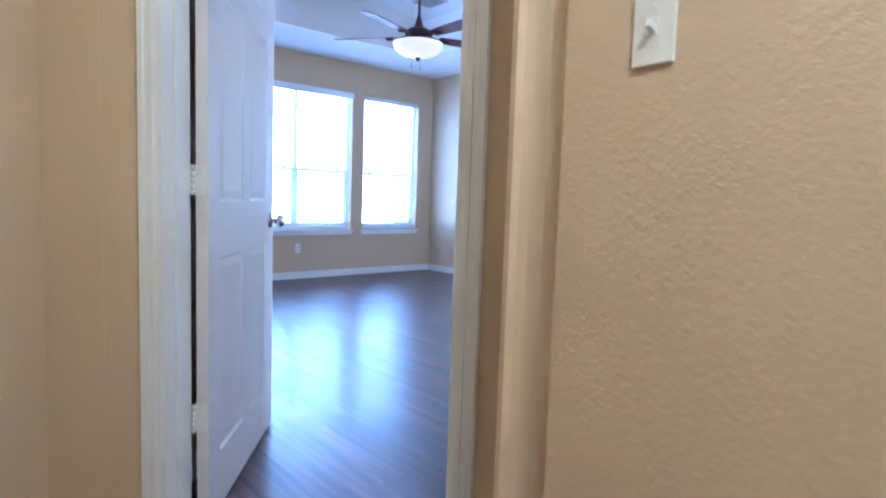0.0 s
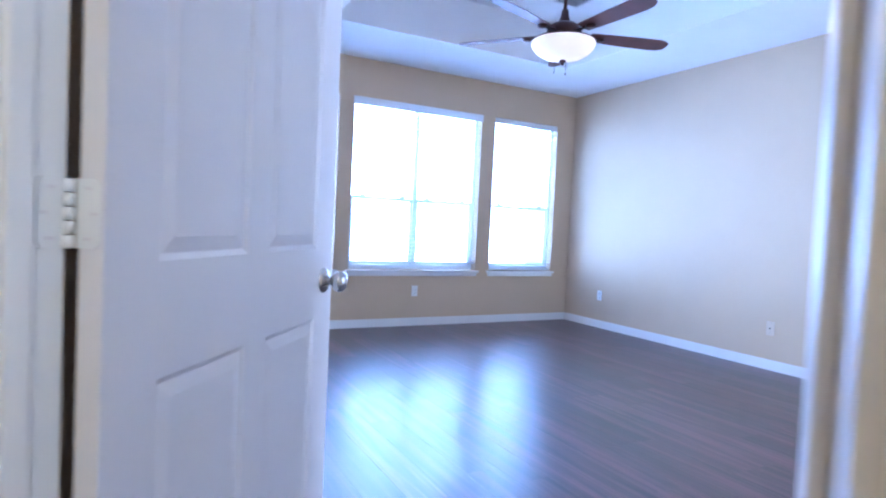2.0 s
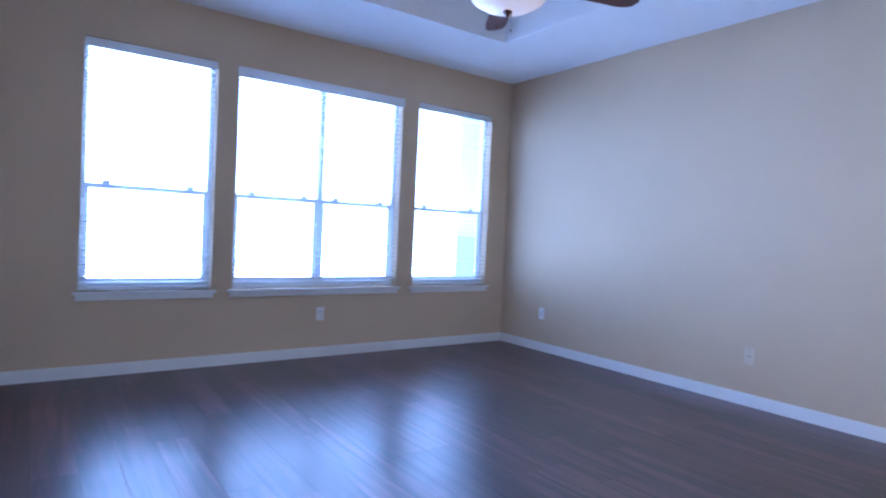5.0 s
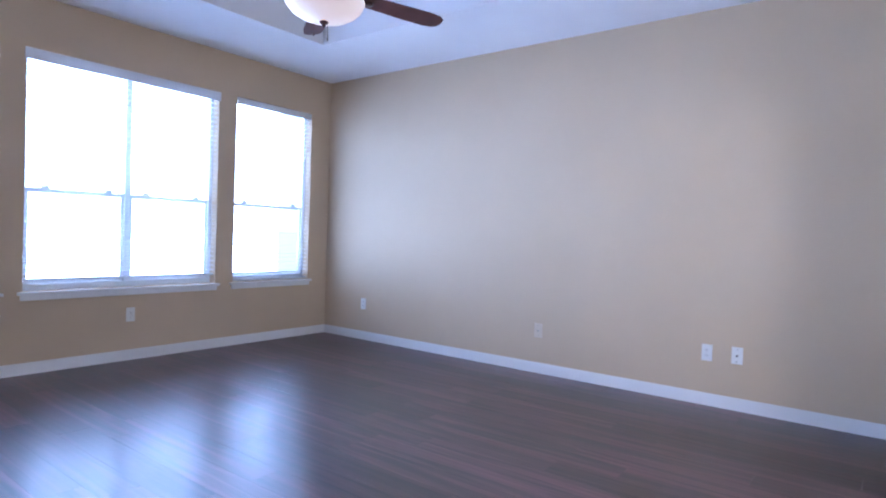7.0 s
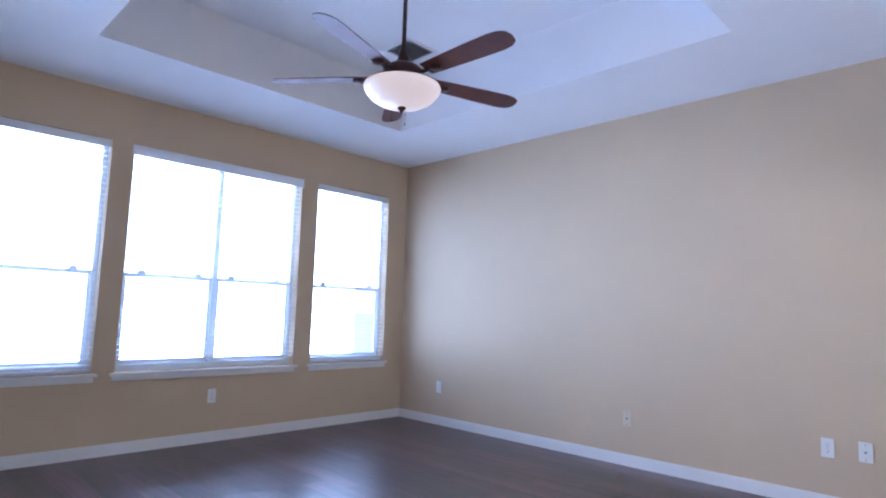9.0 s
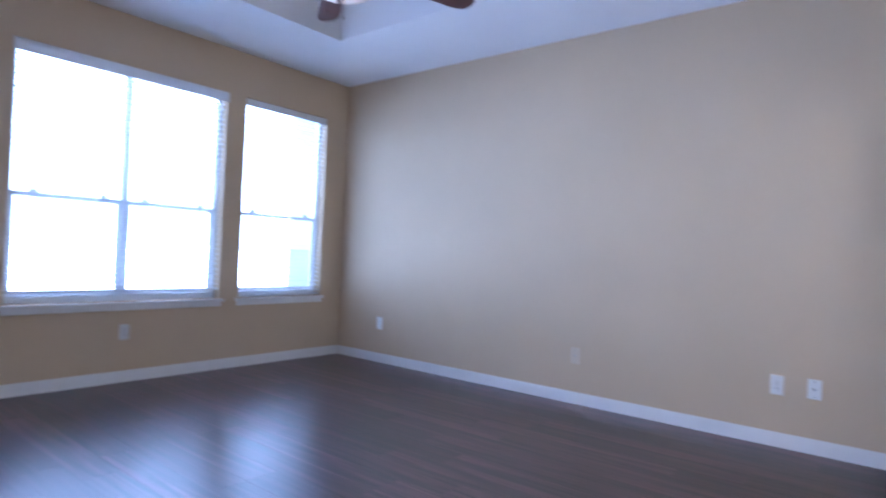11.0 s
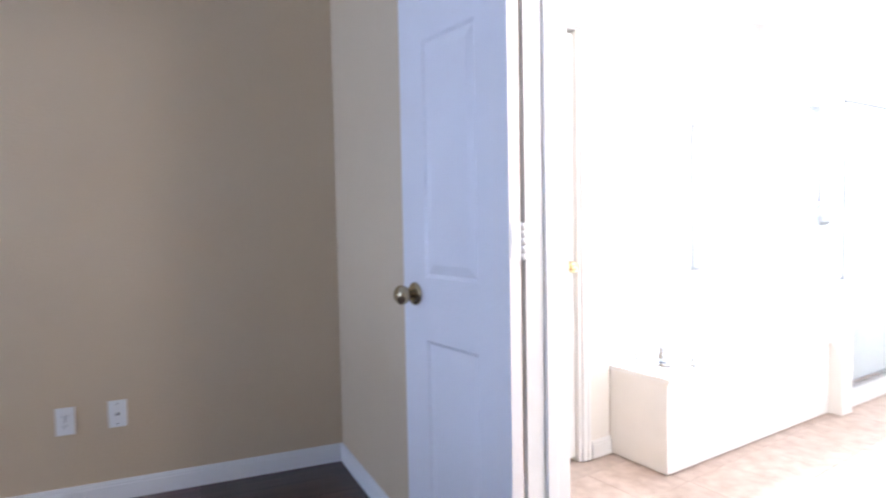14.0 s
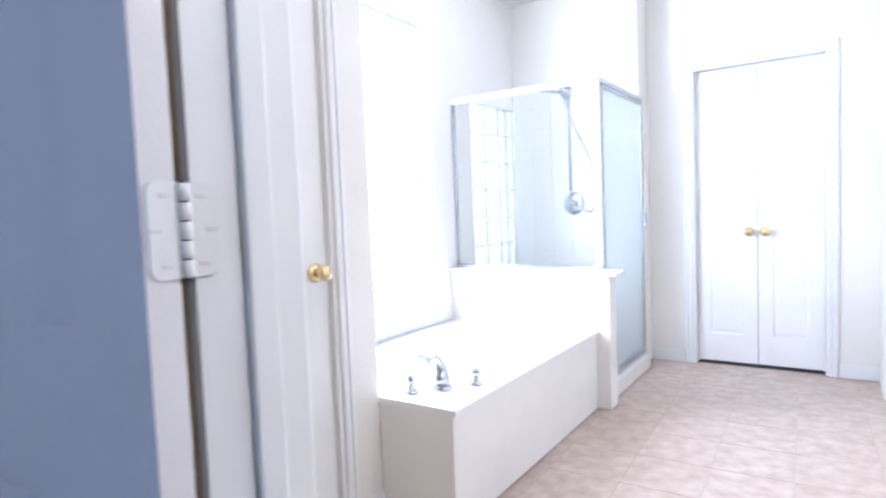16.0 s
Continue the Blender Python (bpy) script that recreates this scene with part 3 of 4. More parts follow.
# bathroom door leaf, folded back towards the bedroom wall
BPIN = Vector((-1.622, -5.205, 0))
south = frame_of((-0.001, SOUTH), (-2.9, SOUTH_W), (-1, -6))
jamb(1.5985, 2.524, 2.05, 0.12, 0.05, south, "door_frame_2")
casing(1.609, 2.519, 2.04, south, "trim_bath_bedroom", "white casing round the bathroom doorway", (1,))
casing(1.609, 2.519, 2.04, south @ Matrix.Translation((0, 0.12, 0)) @ Matrix.Diagonal((1, -1, 1, 1)), "trim_bath_inside", "white casing round the bathroom doorway, inside")
LEAF2 = 13.5
door_2 = thing("door_2", pose(BPIN.x, BPIN.y, 0.012, 0, 0, LEAF2), "narrow white three-panel bathroom door, folded open", "door")
door_2["kind"] = "structure"
part("leaf", door_leaf(0.457, 2.02, [(0.115, 0.345)]), M_DOOR, door_2, at=Matrix.Translation((0.004, 0.0225, 0)))
knob(door_2, 0.40, 0.950, 0.040, M_BRASS, "antique brass door knob", 1)
for z in (0.33, 1.105, 1.80):
    hinge(door_2, z, Matrix.Translation((0.0025, 0.0, 0)) @ pose(0, 0, 0, 0, 0, 90), pose(0, 0, 0, 0, 0, -90 - LEAF2) @ Matrix.Translation((0, 0.0075, 0)) @ FLIP)

# closed linen door in the bathroom
where["bath"] = True
linen = frame_of((BE, -5.27), (BE, ALC0), (1, -6))
jamb(0.33, 0.945, 2.05, 0.12, 0.06, linen, "door_frame_3")
casing(0.335, 0.940, 2.04, linen, "trim_linen", "white casing round the linen closet door")
door_3 = thing("door_3", linen @ Matrix.Translation((0.348, 0.04, 0.02)), "white panel linen closet door, shut", "door")
door_3["kind"] = "structure"
part("leaf", door_leaf(0.579, 2.0, [(0.10, 0.255), (0.32, 0.475)]), M_BATHDOOR, door_3)
knob(door_3, 0.525, 0.92, -0.0175, M_GOLD, "polished brass door knob", -1)
structure("linen_closet_back", box(B(), (0.03, ALC0 + 0.1, 0.0), (0.07, -5.45, 2.68)), M_BATHWALL, "back wall inside the linen closet", "wall")

# double closet door in the far wall
far = frame_of((-0.791, BF), (BW - 0.12, BF), (-1, -10))
jamb(0.290, 1.080, 2.035, 0.12, 0.085, far, "door_frame_4")
casing(0.295, 1.075, 2.025, far, "trim_closet", "white casing round the double closet door")
for i, (x, kx) in enumerate(((0.309, 0.325), (0.687, 0.045))):
    d = thing("door_%d" % (4 + i), far @ Matrix.Translation((x, 0.065, 0.020)), "narrow white panel closet door, shut, one of a pair", "door", "double closet door")
    d["kind"] = "structure"
    part("leaf", door_leaf(0.374, 1.996, [(0.085, 0.288)]), M_BATHDOOR, d)
    knob(d, kx, 0.897, -0.0175, M_GOLD, "polished brass door knob", -1)
# strip coloured near-black to paint the shade seen through the gap under the doors
structure("closet_shade_strip", box(B(), (-1.852, BF - 0.6, -0.0035), (-1.100, BF - 0.05, 0.004)), M_DARK, "near-black strip painting the shade inside the closet", "floor")
where["bath"] = False

# ---- ceiling fan ----
def ceiling_fan():
    fan = thing("ceiling_fan", pose(-2.175, -2.40, 0), "dark bronze ceiling fan with five mahogany blades and a lit bowl", "ceiling fan")
    part("canopy", lathe(B(), [(0.068, 3.078), (0.068, 3.06), (0.055, 3.035), (0.030, 3.012), (0.014, 3.008)]), M_BRONZE, fan)
    part("downrod", lathe(B(), [(0.0125, 3.01), (0.0125, 2.60)], None, 16), M_BRONZE, fan)
    part("coupler", lathe(B(), [(0.016, 2.625), (0.022, 2.62), (0.028, 2.58), (0.040, 2.545), (0.042, 2.53)]), M_BRONZE, fan)
    part("motor", lathe(B(), [(0.040, 2.535), (0.085, 2.52), (0.115, 2.495), (0.120, 2.465), (0.112, 2.44), (0.085, 2.425)]), M_BRONZE, fan)
    part("light_collar", lathe(B(), [(0.085, 2.43), (0.185, 2.420), (0.212, 2.408), (0.205, 2.396)]), M_BRONZE, fan)
    bowl = part("bowl", lathe(B(), [(0.204, 2.402), (0.217, 2.398), (0.222, 2.386), (0.212, 2.36), (0.182, 2.325), (0.136, 2.298), (0.075, 2.281), (0.014, 2.276)], None, 40), M_BOWL, fan, "lit cream alabaster glass bowl")
    bowl.visible_shadow = False
    part("finial", lathe(B(), [(0.016, 2.278), (0.026, 2.272), (0.022, 2.262), (0.011, 2.256), (0.012, 2.247), (0.004, 2.240)]), M_BRONZE, fan)
    for i in range(5):
        a = -17 + 72 * i
        turn = pose(0, 0, 0, 0, 0, a)
        arm = B()
        box(arm, (0.10, -0.016, 2.440), (0.25, 0.016, 2.448), 0.003, turn)
        lathe(arm, [(0.012, 2.428), (0.034, 2.432), (0.034, 2.442), (0.012, 2.446)], turn @ Matrix.Translation((0.265, 0, 0)), 14)
        part("blade_iron", arm, M_BRONZE, fan)
        bm = B()
        outline = [(0.19, -0.050), (0.30, -0.058), (0.50, -0.066), (0.68, -0.070), (0.74, -0.062), (0.775, -0.040), (0.785, 0.0), (0.775, 0.040), (0.74, 0.062), (0.68, 0.070), (0.50, 0.066), (0.30, 0.058), (0.19, 0.050)]
        prism(bm, outline, -0.003, 0.003)
        part("blade", bm, M_BLADE, fan, at=turn @ Matrix.Translation((0, 0, 2.452)) @ pose(0, 0, 0, -12))
    for x, y, z in ((0.045, 0.02, 2.20), (-0.03, 0.05, 2.21)):
        part("pull_chain", lathe(B(), [(0.0012, 2.28), (0.0012, z), (0.004, z - 0.004), (0.003, z - 0.016)], Matrix.Translation((x, y, 0)), 6), M_BRONZE, fan)


ceiling_fan()

# ---- ceiling vents ----
def ceiling_vent(x, y, half, turn):
    vent = thing("ceiling_vent", pose(x, y, 3.0785, 0, 0, turn), "white stamped metal ceiling air vent", "vent", "ceiling vents")
    bm = B()
    h = half
    for a, b in (((-h, -h, -0.009), (h, -h + 0.025, 0)), ((-h, h - 0.025, -0.009), (h, h, 0)), ((-h, -h + 0.025, -0.009), (-h + 0.025, h - 0.025, 0)), ((h - 0.025, -h + 0.025, -0.009), (h, h - 0.025, 0))):
        box(bm, a, b, 0.002)
    part("frame", bm, M_TRIM, vent)
    # dark sheet in place of a duct, its shade put into the colour
    part("duct_shade", box(B(), (-h + 0.025, -h + 0.025, -0.002), (h - 0.025, h - 0.025, -0.0005)), M_DARK, vent)
    n = int((2 * h - 0.05) / 0.02)
    for i in range(n):
        part("slat", box(B(), (-h + 0.025, -0.011, -0.0008), (h - 0.025, 0.011, 0.0008)), M_TRIM, vent, at=pose(0, -h + 0.035 + i * 0.02, -0.007, 40))


ceiling_vent(-1.50, -1.68, 0.15, 0)
ceiling_vent(-2.86, -1.72, 0.15, 90)


# ---- outlets and switches ----
def wall_plate(kind, m, label, group="", body=M_PLASTIC):
    """A 70 by 115 mm plate in its own frame: x along the wall, y out of it, z up."""
    p = thing(kind, m, label, "wall plate", group)
    part("plate", box(B(), (-0.035, 0.0005, -0.0575), (0.035, 0.0065, 0.0575), 0.0025), body, p)
    if kind == "wall_outlet":
        for s in (-1, 1):
            face = part("receptacle", box(B(), (-0.0165, 0.0065, s * 0.0195 - 0.014), (0.0165, 0.0085, s * 0.0195 + 0.014), 0.0012), M_PLASTIC, p)
            for x, h in ((-0.0065, 0.004), (0.0065, 0.0032)):
                part("slot", box(B(), (x - 0.0012, 0.0086, s * 0.0195 + 0.002 - h), (x + 0.0012, 0.0092, s * 0.0195 + 0.002 + h)), M_DARK, face)
            part("slot", box(B(), (-0.0022, 0.0086, s * 0.0195 - 0.0105), (0.0022, 0.0092, s * 0.0195 - 0.006)), M_DARK, face)
        part("screw", lathe(B(), [(0.0028, 0.0), (0.0028, 0.0012)], Matrix.Translation((0, 0.0064, 0)) @ pose(0, 0, 0, -90), 10), M_NICKEL, p)
    elif kind == "cable_plate":
        part("jack", lathe(B(), [(0.007, 0.0), (0.007, 0.003), (0.0045, 0.003), (0.0045, 0.010)], Matrix.Translation((0, 0.0064, 0)) @ pose(0, 0, 0, -90), 12), M_NICKEL, p, "metal coaxial jack")
        for z in (-0.042, 0.042):
            part("screw", lathe(B(), [(0.0032, 0.0), (0.0032, 0.0012)], Matrix.Translation((0, 0.0064, z)) @ pose(0, 0, 0, -90), 10), M_NICKEL, p)
    else:
        part("toggle", box(B(), (-0.0045, 0.0, -0.010), (0.0045, 0.017, 0.002), 0.0015, Matrix.Translation((0, 0.005, 0)) @ pose(0, 0, 0, 22)), M_PLASTIC, p)
        part("toggle_frame", box(B(), (-0.0075, 0.0065, -0.0135), (0.0075, 0.0078, 0.0135), 0.0006), M_PLASTIC, p)
        for z in (-0.030, 0.030):
            part("screw", lathe(B(), [(0.003, 0.0), (0.003, 0.0012)], Matrix.Translation((0, 0.0064, z)) @ pose(0, 0, 0, -90), 10), M_PLASTIC, p)
    return p


wall_plate("wall_outlet", pose(-2.088, 0, 0.375, 0, 0, 180), "white duplex outlet below the middle window", "bedroom outlets")
wall_plate("wall_outlet", pose(0, -0.60, 0.372, 0, 0, 90), "white duplex outlet near the room corner", "bedroom outlets")
wall_plate("cable_plate", pose(0, -2.65, 0.352, 0, 0, 90), "almond cable jack plate low on the wall", body=M_IVORY)
wall_plate("wall_outlet", pose(0, -3.962, 0.366, 0, 0, 90), "white duplex outlet beside a cable plate", "bedroom outlets")
wall_plate("cable_plate", pose(0, -4.153, 0.372, 0, 0, 90), "white cable jack plate beside an outlet")
wall_plate("light_switch", pose(-4.573, -6.062, 1.320, 0, 0, 90), "white toggle light switch on the hall wall")
where["bath"] = True
wall_plate("light_switch", pose(-2.04, BF, 1.305), "white toggle light switch beside the closet")

# ---- tub ----
tub = thing("bathtub", pose(0, 0, 0), "white garden tub set in a cream panelled deck", "bathtub")
TX, TH = -0.818, 0.44
part("apron", box(B(), (TX + 0.012, ALC1 + 0.001, 0.002), (TX + 0.03, ALC0 - 0.012, TH - 0.022), 0.002), M_MARBLE, tub, "cream cultured marble front panel")
part("end_panel", box(B(), (TX + 0.012, ALC0 - 0.0115, 0.002), (BE - 0.001, ALC0 - 0.001, TH - 0.022), 0.002), M_MARBLE, tub)
bm = B()
x0, x1, y0, y1 = TX, ALX - 0.002, ALC1 + 0.001, ALC0 - 0.001
cx, cy, rx, ry = -0.33, (y0 + y1) / 2 - 0.08, 0.36, 0.50
N = 48
ring = [(cx + rx * abs(math.cos(t)) ** 0.6 * math.copysign(1, math.cos(t)), cy + ry * abs(math.sin(t)) ** 0.6 * math.copysign(1, math.sin(t))) for t in (2 * math.pi * (i + 0.5) / N for i in range(N))]
def on_rect(px, py):
    dx, dy = px - cx, py - cy
    k = min(((x1 if dx > 0 else x0) - cx) / dx if abs(dx) > 1e-6 else 1e9, ((y1 if dy > 0 else y0) - cy) / dy if abs(dy) > 1e-6 else 1e9)
    return cx + dx * k, cy + dy * k
edge = [on_rect(*p) for p in ring]
corners = [(x0, y0), (x1, y0), (x1, y1), (x0, y1)]
for c in corners:
    i = min(range(N), key=lambda q: (edge[q][0] - c[0]) ** 2 + (edge[q][1] - c[1]) ** 2)
    edge[i] = c
levels = [[bm.verts.new((x, y, TH - 0.022)) for x, y in edge], [bm.verts.new((x, y, TH - 0.004)) for x, y in edge], [bm.verts.new((x + (0.003 if x < 0 else 0), y, TH)) for x, y in edge]]
for s, z in ((1.0, TH), (0.985, TH + 0.006), (0.96, TH - 0.004), (0.90, TH - 0.15), (0.84, TH - 0.34), (0.70, TH - 0.40), (0.3, TH - 0.405)):
    levels.append([bm.verts.new((cx + (x - cx) * s, cy + (y - cy) * s, z)) for x, y in ring])
for u, v in zip(levels, levels[1:]):
    for i in range(N):
        f = bm.faces.new((u[i], u[(i + 1) % N], v[(i + 1) % N], v[i]))
        f.smooth = len(levels) and u is not levels[0]
bm.faces.new(levels[-1])
bmesh.ops.recalc_face_normals(bm, faces=bm.faces[:])
for f in bm.faces:
    f.smooth = min(v.co.z for v in f.verts) < TH - 0.03 and f.calc_area() < 0.1
part("basin", bm, M_TUB, tub, "glossy white acrylic deck and basin")


def tap(name, x, y, label):
    t = thing(name, pose(x, y, TH + 0.001), label, "tap", "tub filler set")
    part("base", lathe(B(), [(0.026, 0.0), (0.026, 0.006), (0.018, 0.012), (0.012, 0.022), (0.012, 0.034)]), M_CHROME, t)
    part("handle", lathe(B(), [(0.010, 0.034), (0.016, 0.038), (0.018, 0.050), (0.014, 0.062), (0.005, 0.068)]), M_CHROME, t)


tap("tub_tap", -0.555, -6.51, "chrome tub tap with a round handle")
tap("tub_tap", -0.726, -6.71, "chrome tub tap with a round handle")
spout = thing("tub_spout", pose(-0.633, -6.61, TH + 0.001, 0, 0, -22), "chrome tub spout on the deck", "tap", "tub filler set")
part("base", lathe(B(), [(0.038, 0.0), (0.038, 0.006), (0.030, 0.014)]), M_CHROME, spout)
bm = B()
tube(bm, [(0, 0, 0.012), (0.003, 0, 0.035), (0.016, 0, 0.062), (0.042, 0, 0.085), (0.075, 0, 0.098), (0.105, 0, 0.103), (0.145, 0, 0.104), (0.165, 0, 0.098)], 0.03, 18, (0.029, 0.032, 0.032, 0.030, 0.026, 0.017, 0.013, 0.010))
part("spout", bm, M_CHROME, spout)

# tub window
tw = thing("window_4", pose(ALX, 0, 0), "bright white bathroom window over the tub", "window")
tw["kind"] = "structure"
bm = B()
for a, b in (((0.07, -7.736, 0.73), (0.12, -7.70, 2.27)), ((0.07, -6.797, 0.73), (0.12, -6.761, 2.27)), ((0.07, -7.70, 2.23), (0.12, -6.797, 2.27)), ((0.07, -7.70, 0.73), (0.12, -6.797, 0.76))):
    box(bm, a, b, 0.003)
part("window_frame", bm, M_VINYL, tw)
g = part("pane", box(B(), (0.09, -7.70, 0.76), (0.094, -6.797, 2.23)), M_OBSCURE, tw)
g.visible_shadow = False
part("window_sill", box(B(), (-0.015, -7.736, 0.71), (0.07, -6.761, 0.7295), 0.003), M_TRIM, tw)

# ---- wall tiles round the tub and in the shower ----
T6 = 0.152
def wall_tiles(name, origin, u, out, nu, nv, label, skip=None):
    """Rows of six-inch glazed tiles: u along the wall, out away from it."""
    base = structure(name, box(B(), (0, 0.0004, 0), (nu * T6, 0.0012, nv * T6)), M_SHOWERTILE, label, "wall tiles")
    m = Matrix.Identity(4)
    m.col[0][:3], m.col[1][:3], m.col[3][:3] = u, out, origin
    base.matrix_basis = m
    bm = B()
    box(bm, (0.0013, 0.0012, 0.0013), (T6 - 0.0013, 0.0065, T6 - 0.0013), 0.0014)
    me = mesh_of("tile", bm, M_SHOWERTILE)
    for i in range(nu):
        for j in range(nv):
            if skip and skip(i * T6, j * T6):
                continue
            t = new("tile", me)
            t.parent = base
            t.matrix_basis = Matrix.Translation((i * T6, 0, j * T6))


wall_tiles("shower_tiles_back", (-0.762, HY, 0.05), (1, 0, 0), (0, 1, 0), 6, 13, "white glazed tiles on the shower's back wall")
wall_tiles("shower_tiles_low", (ALX, HY + 0.001, 0.05), (0, 1, 0), (-1, 0, 0), 5, 4, "white glazed tiles below the glass blocks")
wall_tiles("tub_tiles", (ALX, ALC1 + 0.05, TH + 0.004), (0, 1, 0), (-1, 0, 0), 9, 1, "white glazed tile row along the tub")

# ---- shower ----
structure("half_wall", box(B(), (-0.88, ALC1 - 0.12, 0), (ALX - 0.001, ALC1, 0.742), 0.002), M_BATHWALL, "cream half wall between the tub and the shower", "half wall")
structure("half_wall_cap", box(B(), (-0.925, ALC1 - 0.14, 0.743), (ALX - 0.002, ALC1 + 0.02, 0.768), 0.005), M_MARBLE, "white marble cap on the half wall", "half wall cap")
SX, SY = -0.805, ALC1 - 0.085
enc = thing("shower_enclosure", pose(0, 0, 0), "framed glass shower enclosure with a hinged door", "shower enclosure")
TOPZ = 1.835
part("fixed_panel", box(B(), (SX + 0.012, SY - 0.003, 0.79), (ALX - 0.012, SY + 0.003, TOPZ - 0.02)), M_GLASS, enc, "clear glass panel").visible_shadow = False
for a, b in (((SX - 0.015, SY - 0.014, 0.769), (ALX - 0.003, SY + 0.014, 0.79)), ((SX - 0.015, SY - 0.014, TOPZ - 0.02), (ALX - 0.003, SY + 0.014, TOPZ + 0.012)), ((ALX - 0.02, SY - 0.012, 0.79), (ALX - 0.003, SY + 0.012, TOPZ - 0.02))):
    part("rail", box(B(), a, b, 0.003), M_TRIM if a[2] > 1 else M_CHROME, enc)
part("corner_post", box(B(), (SX - 0.018, SY - 0.018, 0.7905), (SX + 0.018, SY + 0.018, TOPZ - 0.021), 0.003), M_TRIM, enc, "white enamelled corner post")
part("rail", box(B(), (SX - 0.014, HY + 0.002, TOPZ - 0.0195), (SX + 0.014, SY - 0.0145, TOPZ + 0.0115), 0.003), M_CHROME, enc)
part("rail", box(B(), (SX - 0.014, HY + 0.002, 0.101), (SX + 0.014, ALC1 - 0.121, 0.125), 0.003), M_CHROME, enc)
part("wall_channel", box(B(), (SX - 0.012, HY + 0.002, 0.126), (SX + 0.012, HY + 0.024, TOPZ - 0.02), 0.003), M_CHROME, enc)
sd = part("shower_door", box(B(), (SX - 0.004, HY + 0.045, 0.15), (SX + 0.002, ALC1 - 0.16, TOPZ - 0.045)), M_OBSCURE, enc, "obscure glass hinged door")
sd.visible_shadow = False
for a, b in (((SX - 0.012, HY + 0.026, 0.127), (SX + 0.010, HY + 0.0445, TOPZ - 0.021)), ((SX - 0.012, ALC1 - 0.159, 0.127), (SX + 0.010, ALC1 - 0.141, TOPZ - 0.021)), ((SX - 0.012, HY + 0.045, TOPZ - 0.044), (SX + 0.010, ALC1 - 0.16, TOPZ - 0.021)), ((SX - 0.012, HY + 0.045, 0.127), (SX + 0.010, ALC1 - 0.16, 0.149))):
    part("door_rail", box(B(), a, b, 0.002), M_CHROME, sd)
part("door_handle", box(B(), (SX - 0.034, HY + 0.028, 0.98), (SX - 0.0125, HY + 0.044, 1.07), 0.004), M_CHROME, sd)
structure("shower_curb", box(B(), (SX - 0.04, HY + 0.001, 0.001), (SX + 0.06, ALC1 - 0.121, 0.10), 0.006), M_MARBLE, "white marble shower curb", "shower curb")
structure("shower_pan", box(B(), (SX + 0.061, HY + 0.001, 0.001), (ALX - 0.002, ALC1 - 0.121, 0.04), 0.004), M_TUB, "white shower pan", "shower pan")
head = thing("hand_shower_set", pose(-0.295, HY, 0), "chrome shower arm with a hand shower on a hose", "shower")
bm = B()
tube(bm, [(0, 0.004, 1.99), (0, 0.06, 1.995), (0, 0.12, 1.97), (0, 0.16, 1.94)], 0.011, 12)
part("arm", bm, M_CHROME, head)
part("flange", lathe(B(), [(0.032, 0.002), (0.030, 0.008), (0.012, 0.014)], Matrix.Translation((0, 0, 1.99)) @ pose(0, 0, 0, -90)), M_CHROME, head)
part("spray_head", lathe(B(), [(0.012, 0.05), (0.018, 0.03), (0.040, 0.008), (0.046, 0.0), (0.040, -0.006)], Matrix.Translation((-0.05, 0.19, 1.91)) @ pose(0, 0, 0, 35, -25)), M_CHROME, head)
bm = B()
tube(bm, [(0, 0.16, 1.94), (0.01, 0.18, 1.94), (0.05, 0.2, 1.95), (0.12, 0.2, 1.96)], 0.013, 10)
part("hand_shower", bm, M_CHROME, head)
bm = B()
pts = [(-0.02, 0.16, 1.92), (-0.05, 0.14, 1.80), (-0.10, 0.12, 1.66), (-0.17, 0.10, 1.50), (-0.225, 0.09, 1.32), (-0.23, 0.08, 1.18), (-0.19, 0.075, 1.10), (-0.14, 0.07, 1.10), (-0.115, 0.06, 1.118)]
smooth = []
for i in range(len(pts) - 1):
    p0, p1, p2, p3 = (Vector(pts[max(0, min(len(pts) - 1, k))]) for k in (i - 1, i, i + 1, i + 2))
    for s in range(6):
        t = s / 6
        smooth.append(0.5 * ((2 * p1) + (p2 - p0) * t + (2 * p0 - 5 * p1 + 4 * p2 - p3) * t * t + (3 * p1 - p0 - 3 * p2 + p3) * t ** 3))
tube(bm, smooth + [Vector(pts[-1])], 0.007, 8)
part("hose", bm, M_CHROME, head, "chrome metal hose")
bm = B()
tube(bm, [(-0.008, 0.03, 1.95), (-0.008, 0.028, 1.6), (-0.010, 0.026, 1.245)], 0.008, 10)
part("riser", bm, M_CHROME, head, "straight chrome riser pipe")
valve = thing("shower_valve", pose(-0.323, HY, 1.155), "round chrome shower valve with a lever", "shower valve")
part("plate", lathe(B(), [(0.085, 0.0015), (0.083, 0.006), (0.070, 0.012), (0.03, 0.016)], pose(0, 0, 0, -90)), M_CHROME, valve)
part("hub", lathe(B(), [(0.028, 0.014), (0.026, 0.045), (0.018, 0.055), (0.004, 0.057)], pose(0, 0, 0, -90)), M_CHROME, valve)
bm = B()
tube(bm, [(0, 0.045, 0), (-0.04, 0.05, -0.03), (-0.085, 0.05, -0.035)], 0.007, 8)
part("lever", bm, M_CHROME, valve)

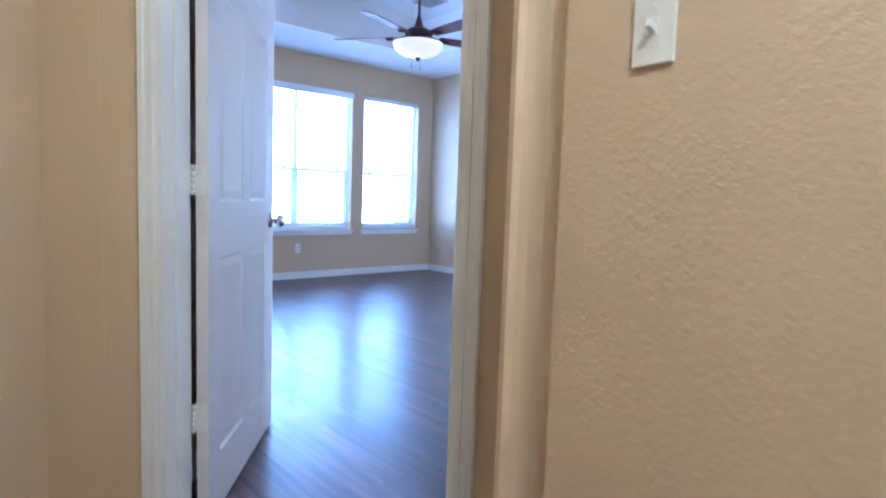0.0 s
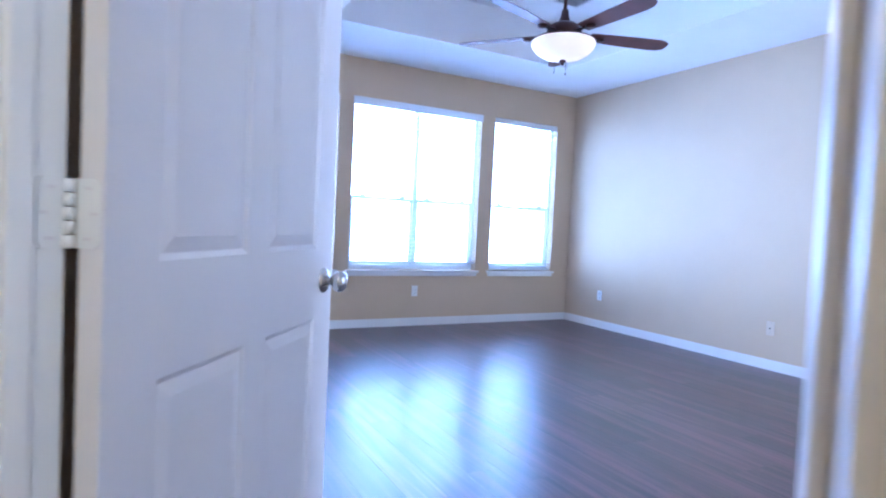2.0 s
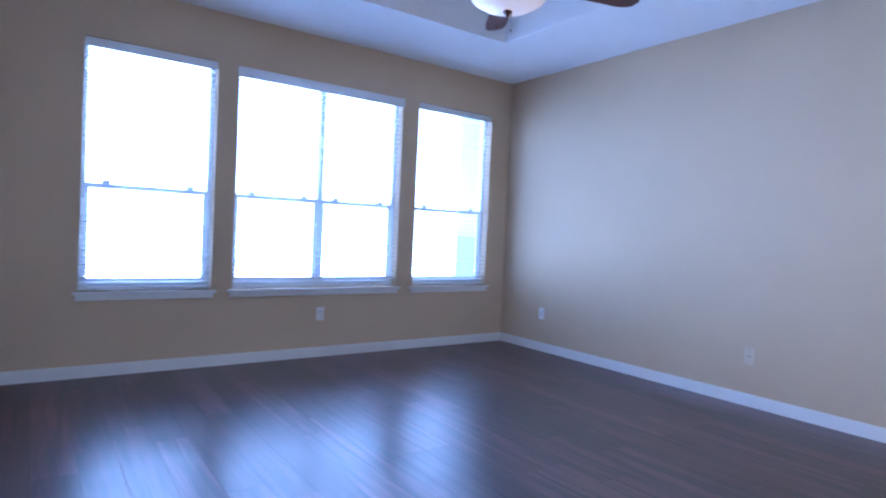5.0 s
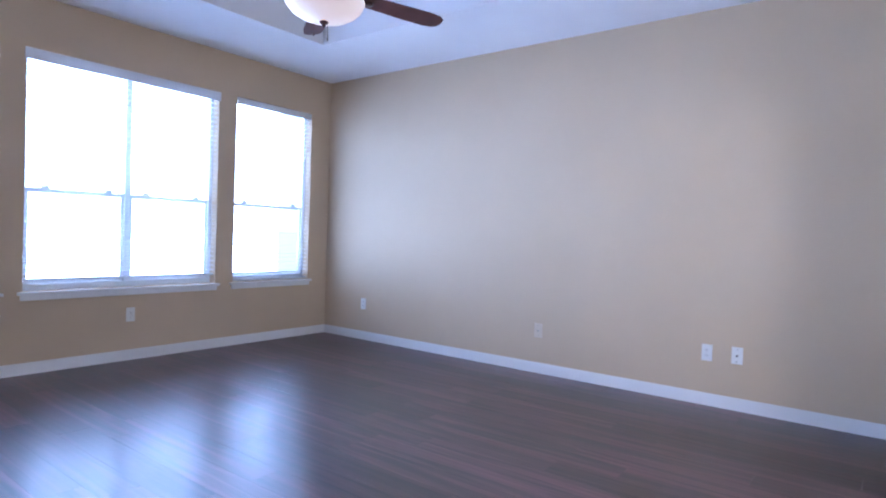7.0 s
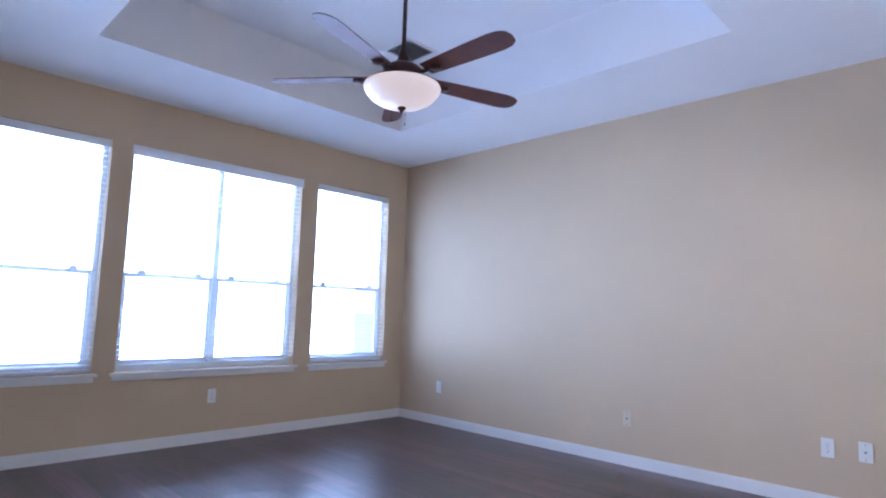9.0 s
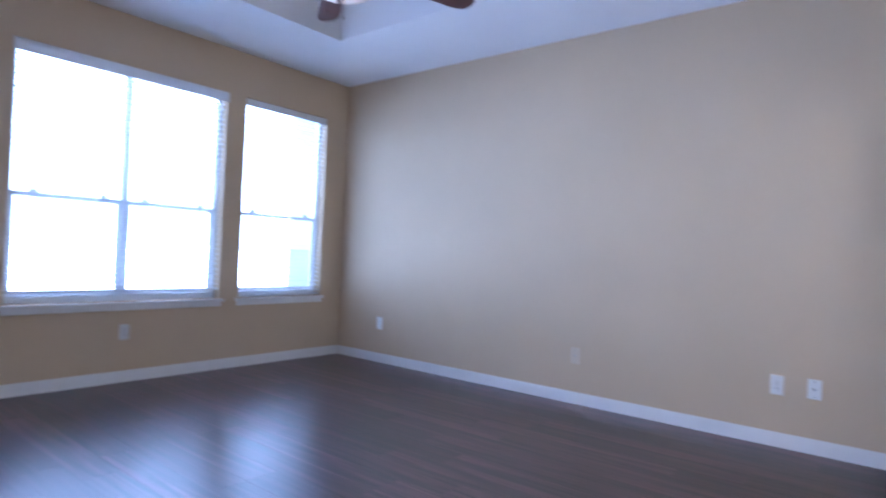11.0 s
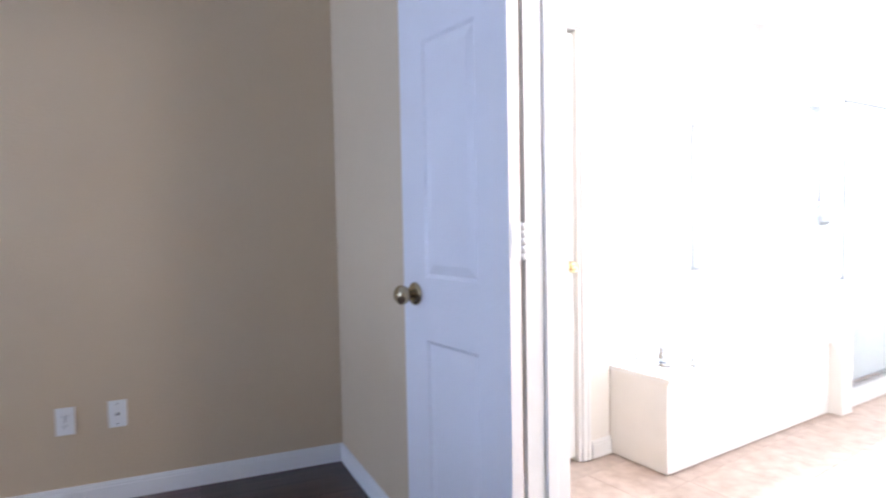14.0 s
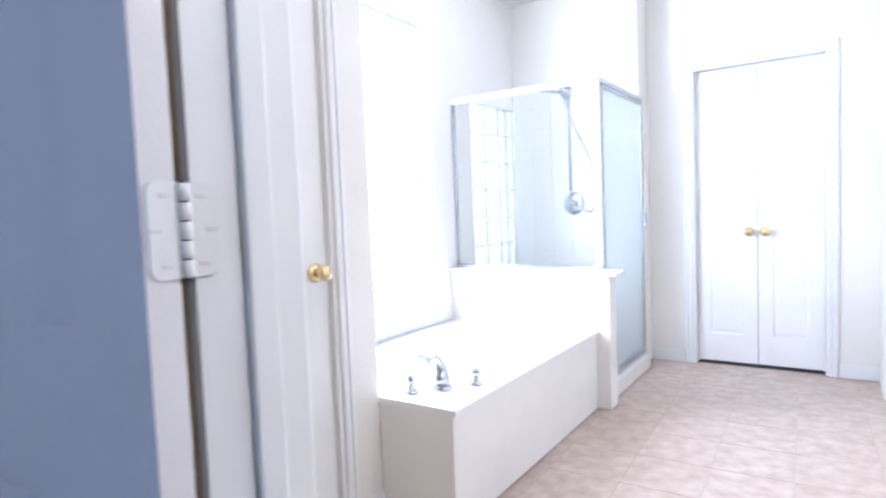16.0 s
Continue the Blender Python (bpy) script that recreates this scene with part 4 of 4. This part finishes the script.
# glass block window
gb = thing("window_5", pose(ALX, 0, 0), "window of glass blocks in the shower wall", "window")
gb["kind"] = "structure"
bm = B()
box(bm, (-0.08, -0.099, -0.095), (0.0, 0.099, 0.095), 0.008)
gme = mesh_of("glass_block", bm, M_FROST)
r0, r1 = ALC0 - 0.001 - 2.43, ALC0 - 0.001 - 1.80
for i in range(3):
    for j in range(6):
        b = new("glass_block", gme)
        b.parent = gb
        b.matrix_basis = Matrix.Translation((0.10, r0 + (r1 - r0) * (i + 0.5) / 3, 0.68 + 1.20 * (j + 0.5) / 6))
        b.visible_shadow = False
bm = B()
for i in range(1, 3):
    y = r0 + (r1 - r0) * i / 3
    box(bm, (0.055, y - 0.004, 0.68), (0.09, y + 0.004, 1.88))
for j in range(1, 6):
    z = 0.68 + 1.20 * j / 6
    box(bm, (0.014, r0, z - 0.0065), (0.089, r1, z + 0.0065))
part("mortar", bm, M_TRIM, gb)

where["bath"] = False

# ---- outside ----
structure("ground", box(B(), (-400, -400, -0.35), (400, 400, -0.15)), M_GRASS, "lawn around the house", "ground")

# ---- floors: planks and tiles ----
floor = structure("floor", box(B(), (-6.55, -8.1, -0.12), (0.1, 0.13, -0.012)), M_GROUT, "dark brown laminate plank floor", "floor")
PW, PL = 0.165, 1.22
cache = {}


def plank(x, y0, y1):
    key = round(y1 - y0, 3)
    if key not in cache:
        bm = B()
        box(bm, (-PW / 2 + 0.0003, 0.0003, -0.0115), (PW / 2 - 0.0003, key - 0.0003, 0.0), 0.0005)
        cache[key] = mesh_of("plank", bm, M_WOOD)
    p = new("plank", cache[key])
    p.parent = floor
    p.matrix_basis = Matrix.Translation((x, y0, 0))


x = -PW / 2
rng = random.Random(7)
while x > -6.4:
    end = -5.29 if x > -2.84 else (-5.75 if x > -4.2 else -8.0)
    start = 0.0 if x > WEST - 0.1 else -4.2
    y = start - rng.choice((0.3, 0.55, 0.8, 1.05, 1.22))
    top = start
    while top > end:
        y = max(y, end)
        plank(x, y, top)
        top, y = y, y - PL
    x -= PW

where["bath"] = True
bath_floor = structure("floor_bath", box(B(), (BW - 0.1, -9.8, -0.12), (ALX, -4.9, -0.0056)), M_GROUT, "beige ceramic tile bathroom floor", "floor")
TS = 0.305
bm = B()
box(bm, (-TS / 2 + 0.0016, -TS / 2 + 0.0016, -0.0098), (TS / 2 - 0.0016, TS / 2 - 0.0016, -0.004), 0.0015)
tme = mesh_of("tile", bm, M_TILE)
TILE_TURN = Matrix.Translation((-1.45, -7.995, 0)) @ pose(0, 0, 0, 0, 0, 2) @ Matrix.Translation((1.45, 7.995, 0))
for i in range(-1, 8):
    for j in range(-10, 5):
        x, y = -0.835 - (i + 0.5) * TS, -7.995 - (j + 0.5) * TS
        if x < BW - 0.1 or y < BF - 0.3:
            continue
        t = new("tile", tme)
        t.parent = bath_floor
        t.matrix_basis = TILE_TURN @ Matrix.Translation((x, y, 0))
where["bath"] = False
for ob in BATH_THINGS:
    ob.matrix_basis = BATH_TURN @ ob.matrix_basis
